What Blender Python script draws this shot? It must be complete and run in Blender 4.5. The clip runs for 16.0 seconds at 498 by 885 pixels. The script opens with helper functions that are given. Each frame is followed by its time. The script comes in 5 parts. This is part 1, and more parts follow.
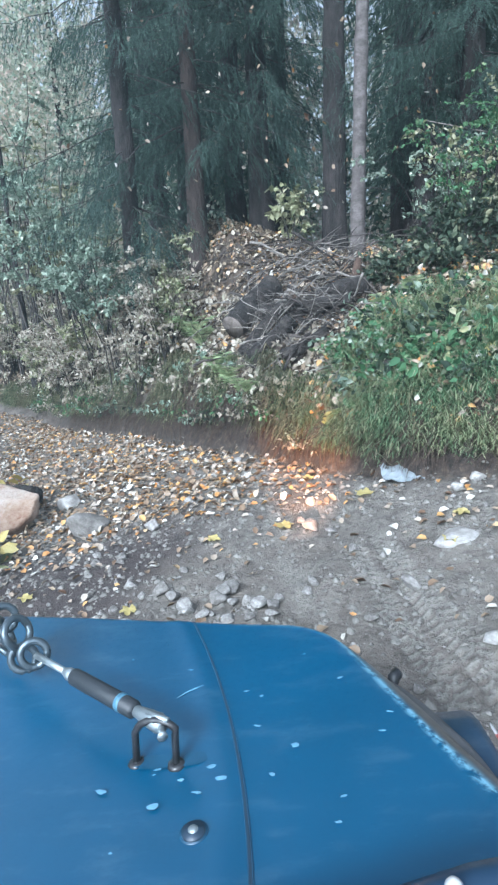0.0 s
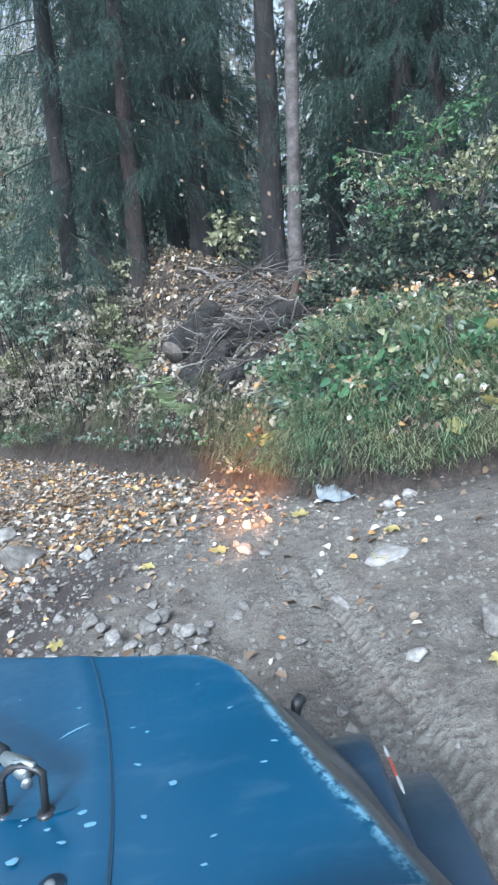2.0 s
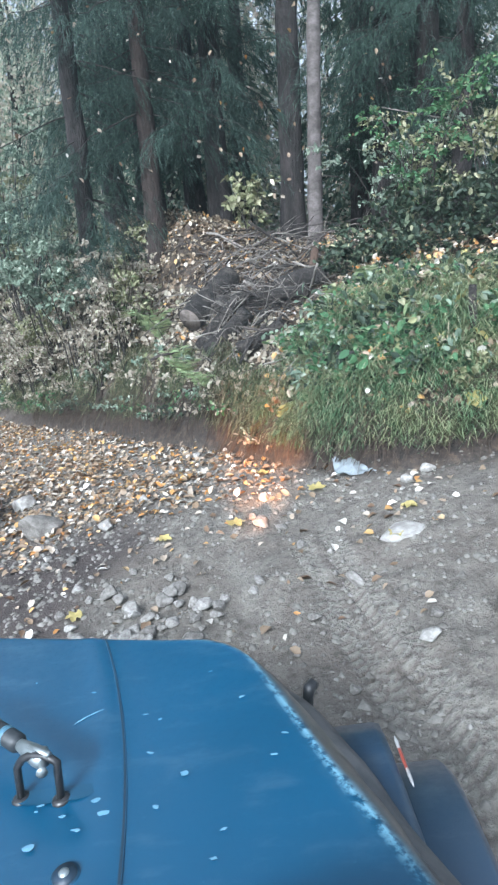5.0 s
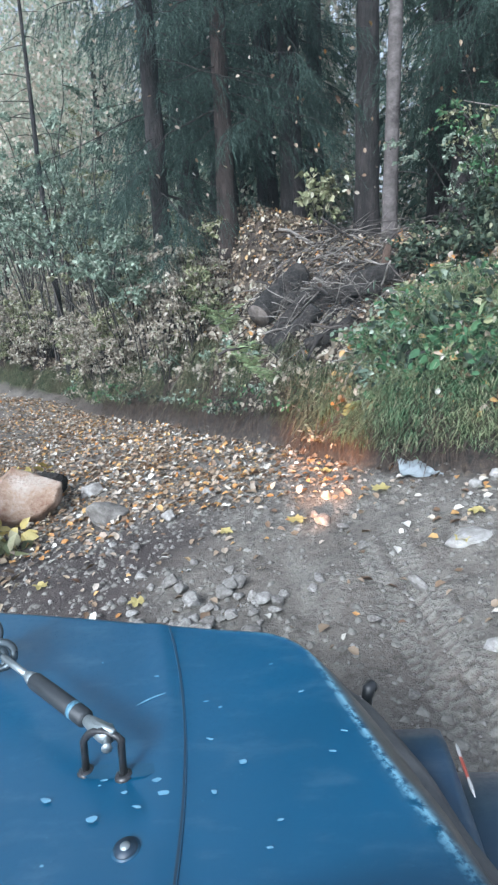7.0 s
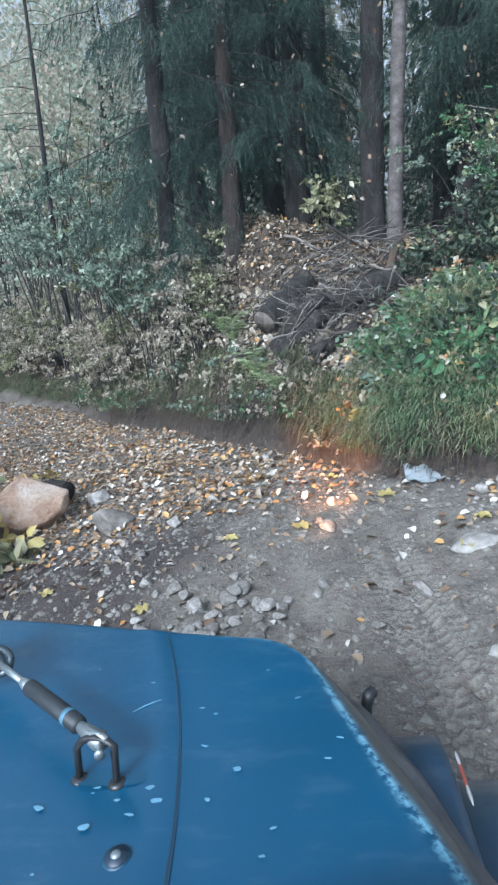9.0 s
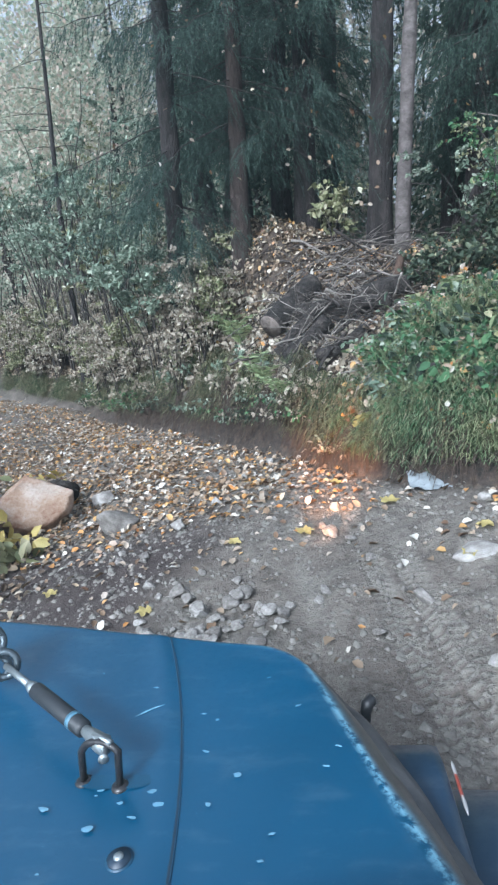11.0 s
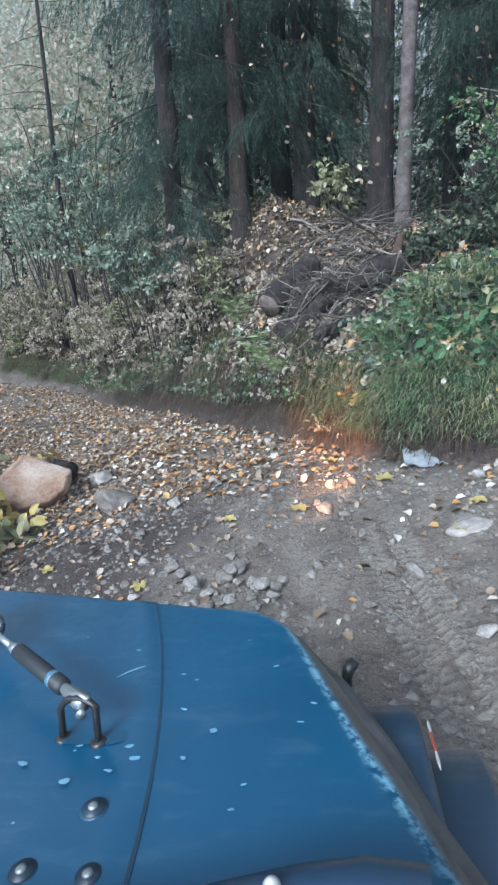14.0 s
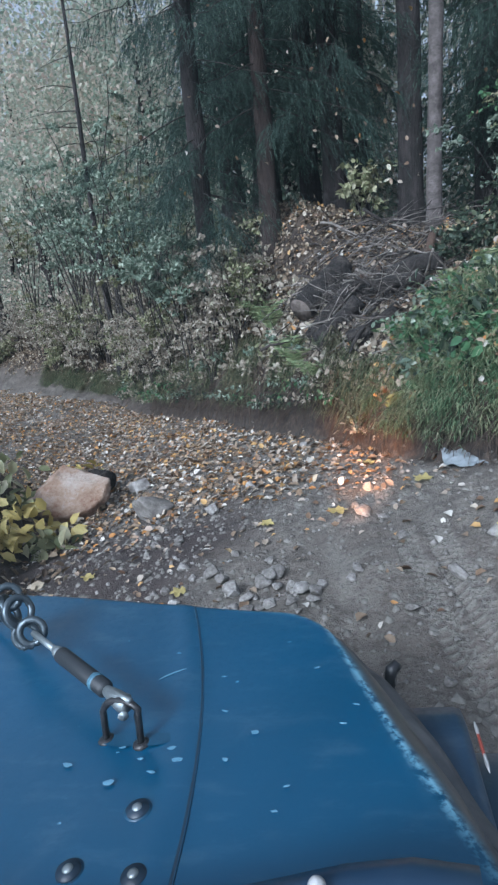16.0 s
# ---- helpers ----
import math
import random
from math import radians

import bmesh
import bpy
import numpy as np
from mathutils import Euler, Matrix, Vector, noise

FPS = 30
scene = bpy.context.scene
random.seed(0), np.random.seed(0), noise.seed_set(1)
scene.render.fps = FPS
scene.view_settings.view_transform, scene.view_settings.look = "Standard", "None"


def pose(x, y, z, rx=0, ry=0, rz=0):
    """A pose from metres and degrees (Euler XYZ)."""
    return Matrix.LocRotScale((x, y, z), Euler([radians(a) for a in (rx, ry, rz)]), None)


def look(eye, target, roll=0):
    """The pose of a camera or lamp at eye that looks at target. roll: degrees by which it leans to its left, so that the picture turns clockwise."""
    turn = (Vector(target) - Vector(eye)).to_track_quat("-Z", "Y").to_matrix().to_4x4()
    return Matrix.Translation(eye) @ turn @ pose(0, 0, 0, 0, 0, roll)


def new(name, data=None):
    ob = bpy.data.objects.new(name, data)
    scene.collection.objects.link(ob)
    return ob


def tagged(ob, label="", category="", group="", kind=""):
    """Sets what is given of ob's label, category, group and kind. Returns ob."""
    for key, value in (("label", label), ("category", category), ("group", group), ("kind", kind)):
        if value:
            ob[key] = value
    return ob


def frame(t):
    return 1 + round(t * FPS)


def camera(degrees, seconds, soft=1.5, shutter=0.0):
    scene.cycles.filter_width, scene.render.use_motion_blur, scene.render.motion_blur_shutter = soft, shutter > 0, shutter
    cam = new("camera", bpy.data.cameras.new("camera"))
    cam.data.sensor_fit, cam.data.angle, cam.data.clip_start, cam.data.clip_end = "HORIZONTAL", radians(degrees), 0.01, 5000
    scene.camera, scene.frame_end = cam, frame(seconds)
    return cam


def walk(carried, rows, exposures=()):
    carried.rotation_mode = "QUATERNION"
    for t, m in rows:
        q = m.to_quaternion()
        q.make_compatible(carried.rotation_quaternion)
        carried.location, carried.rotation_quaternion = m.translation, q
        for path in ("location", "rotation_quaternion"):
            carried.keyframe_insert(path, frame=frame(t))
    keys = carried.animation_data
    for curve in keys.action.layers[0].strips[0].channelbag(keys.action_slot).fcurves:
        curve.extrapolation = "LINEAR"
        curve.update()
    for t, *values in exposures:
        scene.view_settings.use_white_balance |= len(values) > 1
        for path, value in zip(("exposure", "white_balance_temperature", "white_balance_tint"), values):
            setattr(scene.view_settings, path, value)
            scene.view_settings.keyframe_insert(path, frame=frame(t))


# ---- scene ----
cam = camera(43.61, 16.0, soft=2.4, shutter=0.0)
walk(cam, [
    (0, pose(-0.160, 1.093, 1.513, 75.75, 2.68, 0.75)),
    (0.5, pose(-0.099, 1.100, 1.505, 77.12, 1.55, -2.18)),
    (1, pose(-0.088, 1.115, 1.510, 76.58, 2.72, -0.98)),
    (1.5, pose(-0.074, 1.111, 1.499, 77.01, 3.45, -0.59)),
    (2, pose(-0.007, 1.117, 1.494, 77.75, 3.52, -3.48)),
    (2.5, pose(-0.021, 1.113, 1.496, 78.04, 3.22, -3.93)),
    (3, pose(-0.024, 1.095, 1.497, 78.32, 2.25, -3.46)),
    (5.5, pose(0.012, 1.157, 1.546, 73.73, 3.74, -1.31)),
    (6, pose(0.009, 1.159, 1.546, 73.47, 3.41, -0.44)),
    (6.5, pose(0.007, 1.144, 1.539, 74.16, 3.41, 1.50)),
    (7, pose(-0.008, 1.140, 1.540, 74.62, 2.90, 4.35)),
    (7.5, pose(0.014, 1.141, 1.517, 75.57, 3.71, 6.09)),
    (8, pose(0.019, 1.152, 1.518, 75.54, 4.07, 5.74)),
    (8.5, pose(0.020, 1.151, 1.523, 75.31, 3.70, 5.19)),
    (11, pose(0.023, 1.127, 1.559, 75.45, 2.74, 5.70)),
    (11.5, pose(0.022, 1.128, 1.553, 75.82, 3.12, 6.42)),
    (12, pose(0.021, 1.135, 1.552, 75.56, 3.28, 6.53)),
    (12.5, pose(0.040, 1.143, 1.547, 74.63, 3.27, 6.27)),
    (13, pose(0.064, 1.129, 1.506, 73.77, 3.03, 5.78)),
    (13.5, pose(0.080, 1.127, 1.520, 73.71, 3.05, 6.20)),
    (14, pose(0.071, 1.118, 1.517, 74.00, 2.85, 5.95)),
    (14.5, pose(0.085, 1.129, 1.552, 73.25, 3.69, 6.83)),
    (15, pose(0.076, 1.119, 1.562, 73.49, 3.76, 7.81)),
    (15.5, pose(0.070, 1.119, 1.515, 74.24, 4.14, 8.25)),
    (16, pose(0.074, 1.118, 1.504, 74.79, 5.25, 8.73)),
], exposures=[(0, 1.22, 5120, 4), (3, 1.16, 5230, 5), (5.5, 1.28, 5370, 5), (7, 1.02, 5360, 6), (8, 0.68, 5190, 5), (8.5, 0.82, 5190, 5), (11, 0.95, 5290, 6), (11.5, 0.62, 5360, 8), (12, 0.54, 5340, 8), (13, 1.00, 5330, 6), (14, 0.79, 5290, 7), (14.5, 0.63, 5230, 8), (16, 0.43, 5130, 7)])

# ---- world, sun ----
world = bpy.data.worlds.new("overcast_sky")
scene.world = world
world.use_nodes = True
wn = world.node_tree
sky = wn.nodes.new("ShaderNodeTexSky")
sky.sky_type, sky.sun_disc = "NISHITA", False
sky.sun_elevation, sky.sun_rotation = radians(36), radians(205)
sky.air_density, sky.dust_density = 1.0, 7.0
pale = wn.nodes.new("ShaderNodeHueSaturation")
pale.inputs["Saturation"].default_value = 0.24
wn.links.new(sky.outputs[0], pale.inputs["Color"])
wn.links.new(pale.outputs[0], wn.nodes["Background"].inputs[0])
wn.nodes["Background"].inputs[1].default_value = 0.16
sun = new("sun", bpy.data.lights.new("sun", "SUN"))
sun.data.energy, sun.data.angle, sun.data.color = 1.5, radians(12), (1.0, 0.95, 0.86)
sun.matrix_world = look((-12, -20, 20), (0, 6, 0))
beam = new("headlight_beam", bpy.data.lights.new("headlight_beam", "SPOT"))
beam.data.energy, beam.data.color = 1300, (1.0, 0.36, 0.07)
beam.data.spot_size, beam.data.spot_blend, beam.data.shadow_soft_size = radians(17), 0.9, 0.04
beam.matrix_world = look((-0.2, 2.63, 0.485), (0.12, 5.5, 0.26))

rng = np.random.default_rng(7)


# ---- node materials ----
def nodes_of(name):
    m = bpy.data.materials.new(name)
    m.use_nodes = True
    nt = m.node_tree
    return m, nt, nt.nodes["Principled BSDF"]


def ramp_node(nt, fac, stops):
    r = nt.nodes.new("ShaderNodeValToRGB")
    el = r.color_ramp.elements
    while len(el) < len(stops):
        el.new(0.5)
    for e, (p, c) in zip(el, stops):
        e.position, e.color = p, (*c, 1)
    nt.links.new(fac, r.inputs[0])
    return r.outputs[0]


def noise_node(nt, scale, detail=4, rough=0.55, coords=None, stretch=None):
    n = nt.nodes.new("ShaderNodeTexNoise")
    n.inputs["Scale"].default_value, n.inputs["Detail"].default_value = scale, detail
    n.inputs["Roughness"].default_value = rough
    tc = nt.nodes.new("ShaderNodeTexCoord")
    src = tc.outputs["Object"]
    if stretch:
        mp = nt.nodes.new("ShaderNodeMapping")
        mp.inputs["Scale"].default_value = stretch
        nt.links.new(src, mp.inputs[0])
        src = mp.outputs[0]
    nt.links.new(src, n.inputs["Vector"])
    return n.outputs["Fac"]


def mix_rgb(nt, fac, a, b, kind="MIX"):
    x = nt.nodes.new("ShaderNodeMix")
    x.data_type, x.blend_type = "RGBA", kind
    for sock, v in ((x.inputs[0], fac), (x.inputs[6], a), (x.inputs[7], b)):
        if hasattr(v, "links"):
            nt.links.new(v, sock)
        elif isinstance(v, tuple):
            sock.default_value = (*v, 1)
        else:
            sock.default_value = v
    return x.outputs[2]


def bump(nt, bsdf, height, strength, distance):
    b = nt.nodes.new("ShaderNodeBump")
    b.inputs["Strength"].default_value, b.inputs["Distance"].default_value = strength, distance
    nt.links.new(height, b.inputs["Height"])
    nt.links.new(b.outputs[0], bsdf.inputs["Normal"])


def surface(name, stops, scale=6.0, rough=0.85, fine=60.0, relief=0.3, depth=0.01, metal=0.0, stretch=None, per_object=0.0):
    """A rough natural surface: two scales of noise in colour and relief."""
    m, nt, b = nodes_of(name)
    big, small = noise_node(nt, scale, 5, 0.6, stretch=stretch), noise_node(nt, fine, 3, 0.6, stretch=stretch)
    fac = nt.nodes.new("ShaderNodeMath")
    fac.operation, fac.inputs[2].default_value = "MULTIPLY_ADD", -0.15
    fac.inputs[1].default_value = 0.35
    nt.links.new(small, fac.inputs[0])
    add = nt.nodes.new("ShaderNodeMath")
    nt.links.new(fac.outputs[0], add.inputs[0]), nt.links.new(big, add.inputs[1])
    out = add.outputs[0]
    if per_object:
        oi, mu = nt.nodes.new("ShaderNodeObjectInfo"), nt.nodes.new("ShaderNodeMath")
        mu.operation, mu.inputs[1].default_value, mu.inputs[2].default_value = "MULTIPLY_ADD", per_object, -per_object / 2
        nt.links.new(oi.outputs["Random"], mu.inputs[0])
        a2 = nt.nodes.new("ShaderNodeMath")
        nt.links.new(out, a2.inputs[0]), nt.links.new(mu.outputs[0], a2.inputs[1])
        out = a2.outputs[0]
    nt.links.new(ramp_node(nt, out, stops), b.inputs["Base Color"])
    b.inputs["Roughness"].default_value, b.inputs["Metallic"].default_value = rough, metal
    bump(nt, b, small, relief, depth)
    return m


def foliage(name, stops, rough=0.55, through_light=0.35, patch=None, patch_scale=2.6):
    """Leaves or needles: every leaf has a tint of its own, light shines through."""
    m, nt, b = nodes_of(name)
    geo = nt.nodes.new("ShaderNodeNewGeometry")
    col = ramp_node(nt, geo.outputs["Random Per Island"], stops)
    blot = noise_node(nt, 45.0, 2)
    col = mix_rgb(nt, blot, mix_rgb(nt, 0.25, col, (0.0, 0.0, 0.0)), col)
    if patch:
        spot = ramp_node(nt, noise_node(nt, patch_scale, 3, 0.6), [(0.45, (0, 0, 0)), (0.62, (0.8, 0.8, 0.8))])
        col = mix_rgb(nt, spot, col, mix_rgb(nt, 0.6, col, patch))
    nt.links.new(col, b.inputs["Base Color"])
    b.inputs["Roughness"].default_value = rough
    b.inputs["Specular IOR Level"].default_value = 0.3
    tr, mx = nt.nodes.new("ShaderNodeBsdfTranslucent"), nt.nodes.new("ShaderNodeMixShader")
    nt.links.new(col, tr.inputs[0])
    mx.inputs[0].default_value = through_light
    nt.links.new(b.outputs[0], mx.inputs[1]), nt.links.new(tr.outputs[0], mx.inputs[2])
    nt.links.new(mx.outputs[0], nt.nodes["Material Output"].inputs[0])
    return m


def plain(name, col, rough=0.4, metal=0.0, grime=0.3):
    m, nt, b = nodes_of(name)
    n = noise_node(nt, 22.0, 5)
    nt.links.new(mix_rgb(nt, n, tuple(c * (1 - grime) for c in col), tuple(min(1, c * (1 + grime)) for c in col)), b.inputs["Base Color"])
    b.inputs["Roughness"].default_value, b.inputs["Metallic"].default_value = rough, metal
    bump(nt, b, noise_node(nt, 180.0, 2), 0.1, 0.002)
    return m


M_SPRUCE = foliage("spruce_needles", [(0.0, (0.016, 0.033, 0.027)), (0.5, (0.031, 0.055, 0.044)), (0.85, (0.064, 0.1, 0.077)), (1.0, (0.105, 0.155, 0.122))], 0.6, 0.3)
M_DEADTWIG = surface("dead_twigs", [(0.3, (0.014, 0.012, 0.011)), (0.7, (0.042, 0.036, 0.031))], 9, 0.9)
M_BARK_DARK = surface("dark_spruce_bark", [(0.25, (0.004, 0.0032, 0.0032)), (0.5, (0.012, 0.0098, 0.0095)), (0.75, (0.033, 0.027, 0.026))], 7, 0.95, 40, 0.9, 0.03, stretch=(1, 1, 0.3))
M_BARK_BROWN = surface("brown_pine_bark", [(0.25, (0.011, 0.008, 0.007)), (0.55, (0.03, 0.021, 0.018)), (0.8, (0.055, 0.04, 0.034))], 7, 0.95, 40, 0.9, 0.03, stretch=(1, 1, 0.3))
M_BARK_PALE = surface("pale_grey_bark", [(0.25, (0.024, 0.02, 0.019)), (0.5, (0.066, 0.056, 0.053)), (0.8, (0.135, 0.12, 0.115))], 6, 0.9, 30, 0.7, 0.02, stretch=(1, 1, 1.6))
M_CUTWOOD = surface("weathered_cut_wood", [(0.3, (0.05, 0.04, 0.034)), (0.7, (0.135, 0.112, 0.098))], 14, 0.9)
M_STICK = surface("dry_grey_sticks", [(0.3, (0.014, 0.011, 0.01)), (0.6, (0.042, 0.034, 0.029)), (0.95, (0.12, 0.102, 0.088))], 8, 0.9, per_object=0.5)
M_PALESTICK = surface("bleached_sticks", [(0.3, (0.065, 0.056, 0.049)), (0.7, (0.19, 0.17, 0.152))], 9, 0.85, per_object=0.4)
M_LOG = surface("rotten_dark_log", [(0.3, (0.007, 0.006, 0.0055)), (0.55, (0.024, 0.02, 0.018)), (0.75, (0.07, 0.058, 0.05))], 11, 0.95, 60, 1.0, 0.05)
M_RUST = surface("rust_brown_rotten_wood", [(0.3, (0.02, 0.013, 0.01)), (0.7, (0.065, 0.04, 0.027))], 9, 0.95)
M_ROCK = surface("grey_river_stone", [(0.25, (0.09, 0.08, 0.072)), (0.5, (0.18, 0.167, 0.154)), (0.8, (0.32, 0.306, 0.29))], 5, 0.85, 40, 0.5, 0.01, per_object=0.35)
M_BOULDER = surface("rusty_sandstone", [(0.35, (0.14, 0.07, 0.04)), (0.52, (0.24, 0.17, 0.125)), (0.75, (0.34, 0.3, 0.265))], 2.2, 0.9, 30, 0.6, 0.02)
M_LITTER = foliage("fallen_leaves", [(0.0, (0.1, 0.055, 0.032)), (0.25, (0.2, 0.14, 0.09)), (0.5, (0.3, 0.23, 0.165)), (0.7, (0.4, 0.35, 0.295)), (0.73, (0.42, 0.19, 0.055)), (0.86, (0.49, 0.32, 0.13)), (0.9, (0.5, 0.46, 0.4)), (1.0, (0.6, 0.57, 0.52))], 0.5, 0.15)
M_LITTER_BANK = foliage("brown_leaf_litter", [(0.0, (0.05, 0.036, 0.026)), (0.35, (0.12, 0.086, 0.058)), (0.65, (0.21, 0.16, 0.108)), (0.85, (0.33, 0.275, 0.2)), (1.0, (0.46, 0.41, 0.33))], 0.7, 0.15)
M_YELLOW = foliage("yellow_maple_leaf", [(0.0, (0.42, 0.33, 0.1)), (1.0, (0.52, 0.45, 0.2))], 0.5, 0.3)
M_LEAF_GREEN = foliage("green_leaves", [(0.0, (0.05, 0.115, 0.055)), (0.6, (0.095, 0.195, 0.09)), (0.93, (0.18, 0.25, 0.13)), (1.0, (0.38, 0.37, 0.2))], 0.75)
M_LEAF_TEAL = foliage("dull_bluish_green_leaves", [(0.0, (0.12, 0.165, 0.122)), (0.6, (0.225, 0.285, 0.215)), (1.0, (0.45, 0.5, 0.4))], 0.65)
M_LEAF_PALE = foliage("pale_yellow_green_leaves", [(0.0, (0.13, 0.15, 0.075)), (0.5, (0.25, 0.255, 0.14)), (0.85, (0.38, 0.36, 0.23)), (1.0, (0.46, 0.44, 0.34))], 0.55)
M_LEAF_DRY = foliage("dry_buff_leaves", [(0.0, (0.2, 0.165, 0.125)), (0.5, (0.36, 0.315, 0.25)), (0.85, (0.52, 0.475, 0.4)), (1.0, (0.28, 0.3, 0.19))], 0.65)
M_FERN = foliage("yellowing_fern", [(0.0, (0.24, 0.33, 0.17)), (0.5, (0.38, 0.46, 0.25)), (1.0, (0.56, 0.58, 0.36))], 0.5, 0.4)
M_GRASS = foliage("bank_grass", [(0.0, (0.06, 0.125, 0.06)), (0.4, (0.13, 0.23, 0.115)), (0.7, (0.23, 0.31, 0.175)), (0.92, (0.36, 0.38, 0.23)), (1.0, (0.46, 0.42, 0.3))], 0.5, 0.35, (0.36, 0.33, 0.18))
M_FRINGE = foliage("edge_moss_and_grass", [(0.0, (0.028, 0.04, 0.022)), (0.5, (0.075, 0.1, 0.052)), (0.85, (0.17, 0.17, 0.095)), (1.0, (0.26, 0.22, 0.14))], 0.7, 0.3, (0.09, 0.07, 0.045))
M_CLOD = surface("dirt_clods", [(0.3, (0.05, 0.043, 0.036)), (0.7, (0.19, 0.178, 0.16))], 7, 0.95)
M_ROOTS = surface("hanging_roots", [(0.3, (0.02, 0.014, 0.01)), (0.7, (0.06, 0.042, 0.03))], 9, 0.95)
# far leaves: autumn tones made paler, haze and sunlight put into the colour
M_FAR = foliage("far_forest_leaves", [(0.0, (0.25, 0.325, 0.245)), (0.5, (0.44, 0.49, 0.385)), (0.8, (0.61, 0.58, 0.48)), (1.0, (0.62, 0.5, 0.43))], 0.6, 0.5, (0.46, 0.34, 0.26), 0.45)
M_FARCON = foliage("far_conifer_needles", [(0.0, (0.05, 0.085, 0.065)), (1.0, (0.14, 0.18, 0.13))], 0.7, 0.3)
M_LEAF_DARK = foliage("dark_shrub_leaves", [(0.0, (0.018, 0.03, 0.02)), (0.75, (0.06, 0.085, 0.055)), (0.9, (0.14, 0.16, 0.1)), (1.0, (0.4, 0.38, 0.24))], 0.5)
M_PLASTIC = plain("crumpled_white_film", (0.18, 0.2, 0.215), 0.45)
M_RUBBER = plain("black_rubber", (0.012, 0.012, 0.014), 0.55)
M_BLACK = plain("black_painted_steel", (0.015, 0.015, 0.017), 0.35)
M_STEEL = plain("zinc_plated_steel", (0.27, 0.3, 0.31), 0.48, 0.8)
M_SHACKLE = plain("dark_steel", (0.09, 0.11, 0.125), 0.4, 0.8)
M_SLEEVE = plain("dark_rubber_sleeve", (0.014, 0.017, 0.021), 0.55)
M_SEAM = plain("dark_blue_seam", (0.008, 0.02, 0.038), 0.45)
M_LIP = plain("scuffed_blue_and_highlight", (0.007, 0.045, 0.09), 0.5)
M_BAND = plain("pale_blue_band", (0.06, 0.14, 0.2), 0.5)
M_CHIP = plain("bare_primer_chip", (0.1, 0.21, 0.3), 0.6)
M_AMBER = plain("red_orange_marker", (0.2, 0.04, 0.025), 0.3)
M_LENS = plain("amber_lens", (0.6, 0.25, 0.05), 0.15)
M_WHITE = plain("white_marker", (0.3, 0.3, 0.3), 0.4)


def car_paint(name, base, worn):
    m, nt, b = nodes_of(name)
    big, fine = noise_node(nt, 3.0, 4), noise_node(nt, 48.0, 6, 0.7)
    col = mix_rgb(nt, big, tuple(c * 0.8 for c in base), tuple(c * 1.2 for c in base))
    at = nt.nodes.new("ShaderNodeAttribute")
    at.attribute_name = "wear"
    mu = nt.nodes.new("ShaderNodeMath")
    mu.operation = "MULTIPLY"
    nt.links.new(at.outputs["Fac"], mu.inputs[0])
    nt.links.new(ramp_node(nt, fine, [(0.43, (0, 0, 0)), (0.54, (1, 1, 1))]), mu.inputs[1])
    col = mix_rgb(nt, mu.outputs[0], col, worn)
    smear = ramp_node(nt, noise_node(nt, 7.0, 6, 0.65, stretch=(1, 2.4, 1)), [(0.54, (0, 0, 0)), (0.74, (0.16, 0.16, 0.16))])
    col = mix_rgb(nt, smear, col, tuple(0.5 * c + 0.05 for c in worn))
    spot = ramp_node(nt, noise_node(nt, 130.0, 3, 0.6), [(0.7, (0, 0, 0)), (0.78, (0.35, 0.35, 0.35))])
    col = mix_rgb(nt, spot, col, tuple(0.6 * c for c in worn))
    edge = nt.nodes.new("ShaderNodeAttribute")
    edge.attribute_name = "bare"
    col = mix_rgb(nt, edge.outputs["Fac"], col, mix_rgb(nt, fine, (0.03, 0.03, 0.034), (0.085, 0.08, 0.078)))
    nt.links.new(col, b.inputs["Base Color"])
    nt.links.new(ramp_node(nt, fine, [(0.3, (0.3, 0.3, 0.3)), (0.8, (0.5, 0.5, 0.5))]), b.inputs["Roughness"])
    b.inputs["Coat Weight"].default_value, b.inputs["Coat Roughness"].default_value = 0.4, 0.22
    bump(nt, b, noise_node(nt, 120.0, 3), 0.05, 0.002)
    return m


M_PAINT = car_paint("worn_blue_paint", (0.0015, 0.044, 0.098), (0.16, 0.32, 0.42))
M_PAINT_DARK = car_paint("dusty_dark_blue_paint", (0.012, 0.03, 0.06), (0.2, 0.27, 0.33))
M_EDGE = surface("dusty_grey_brown_edge", [(0.3, (0.028, 0.03, 0.036)), (0.7, (0.085, 0.084, 0.088))], 9, 0.6, 60, 0.1, 0.003)


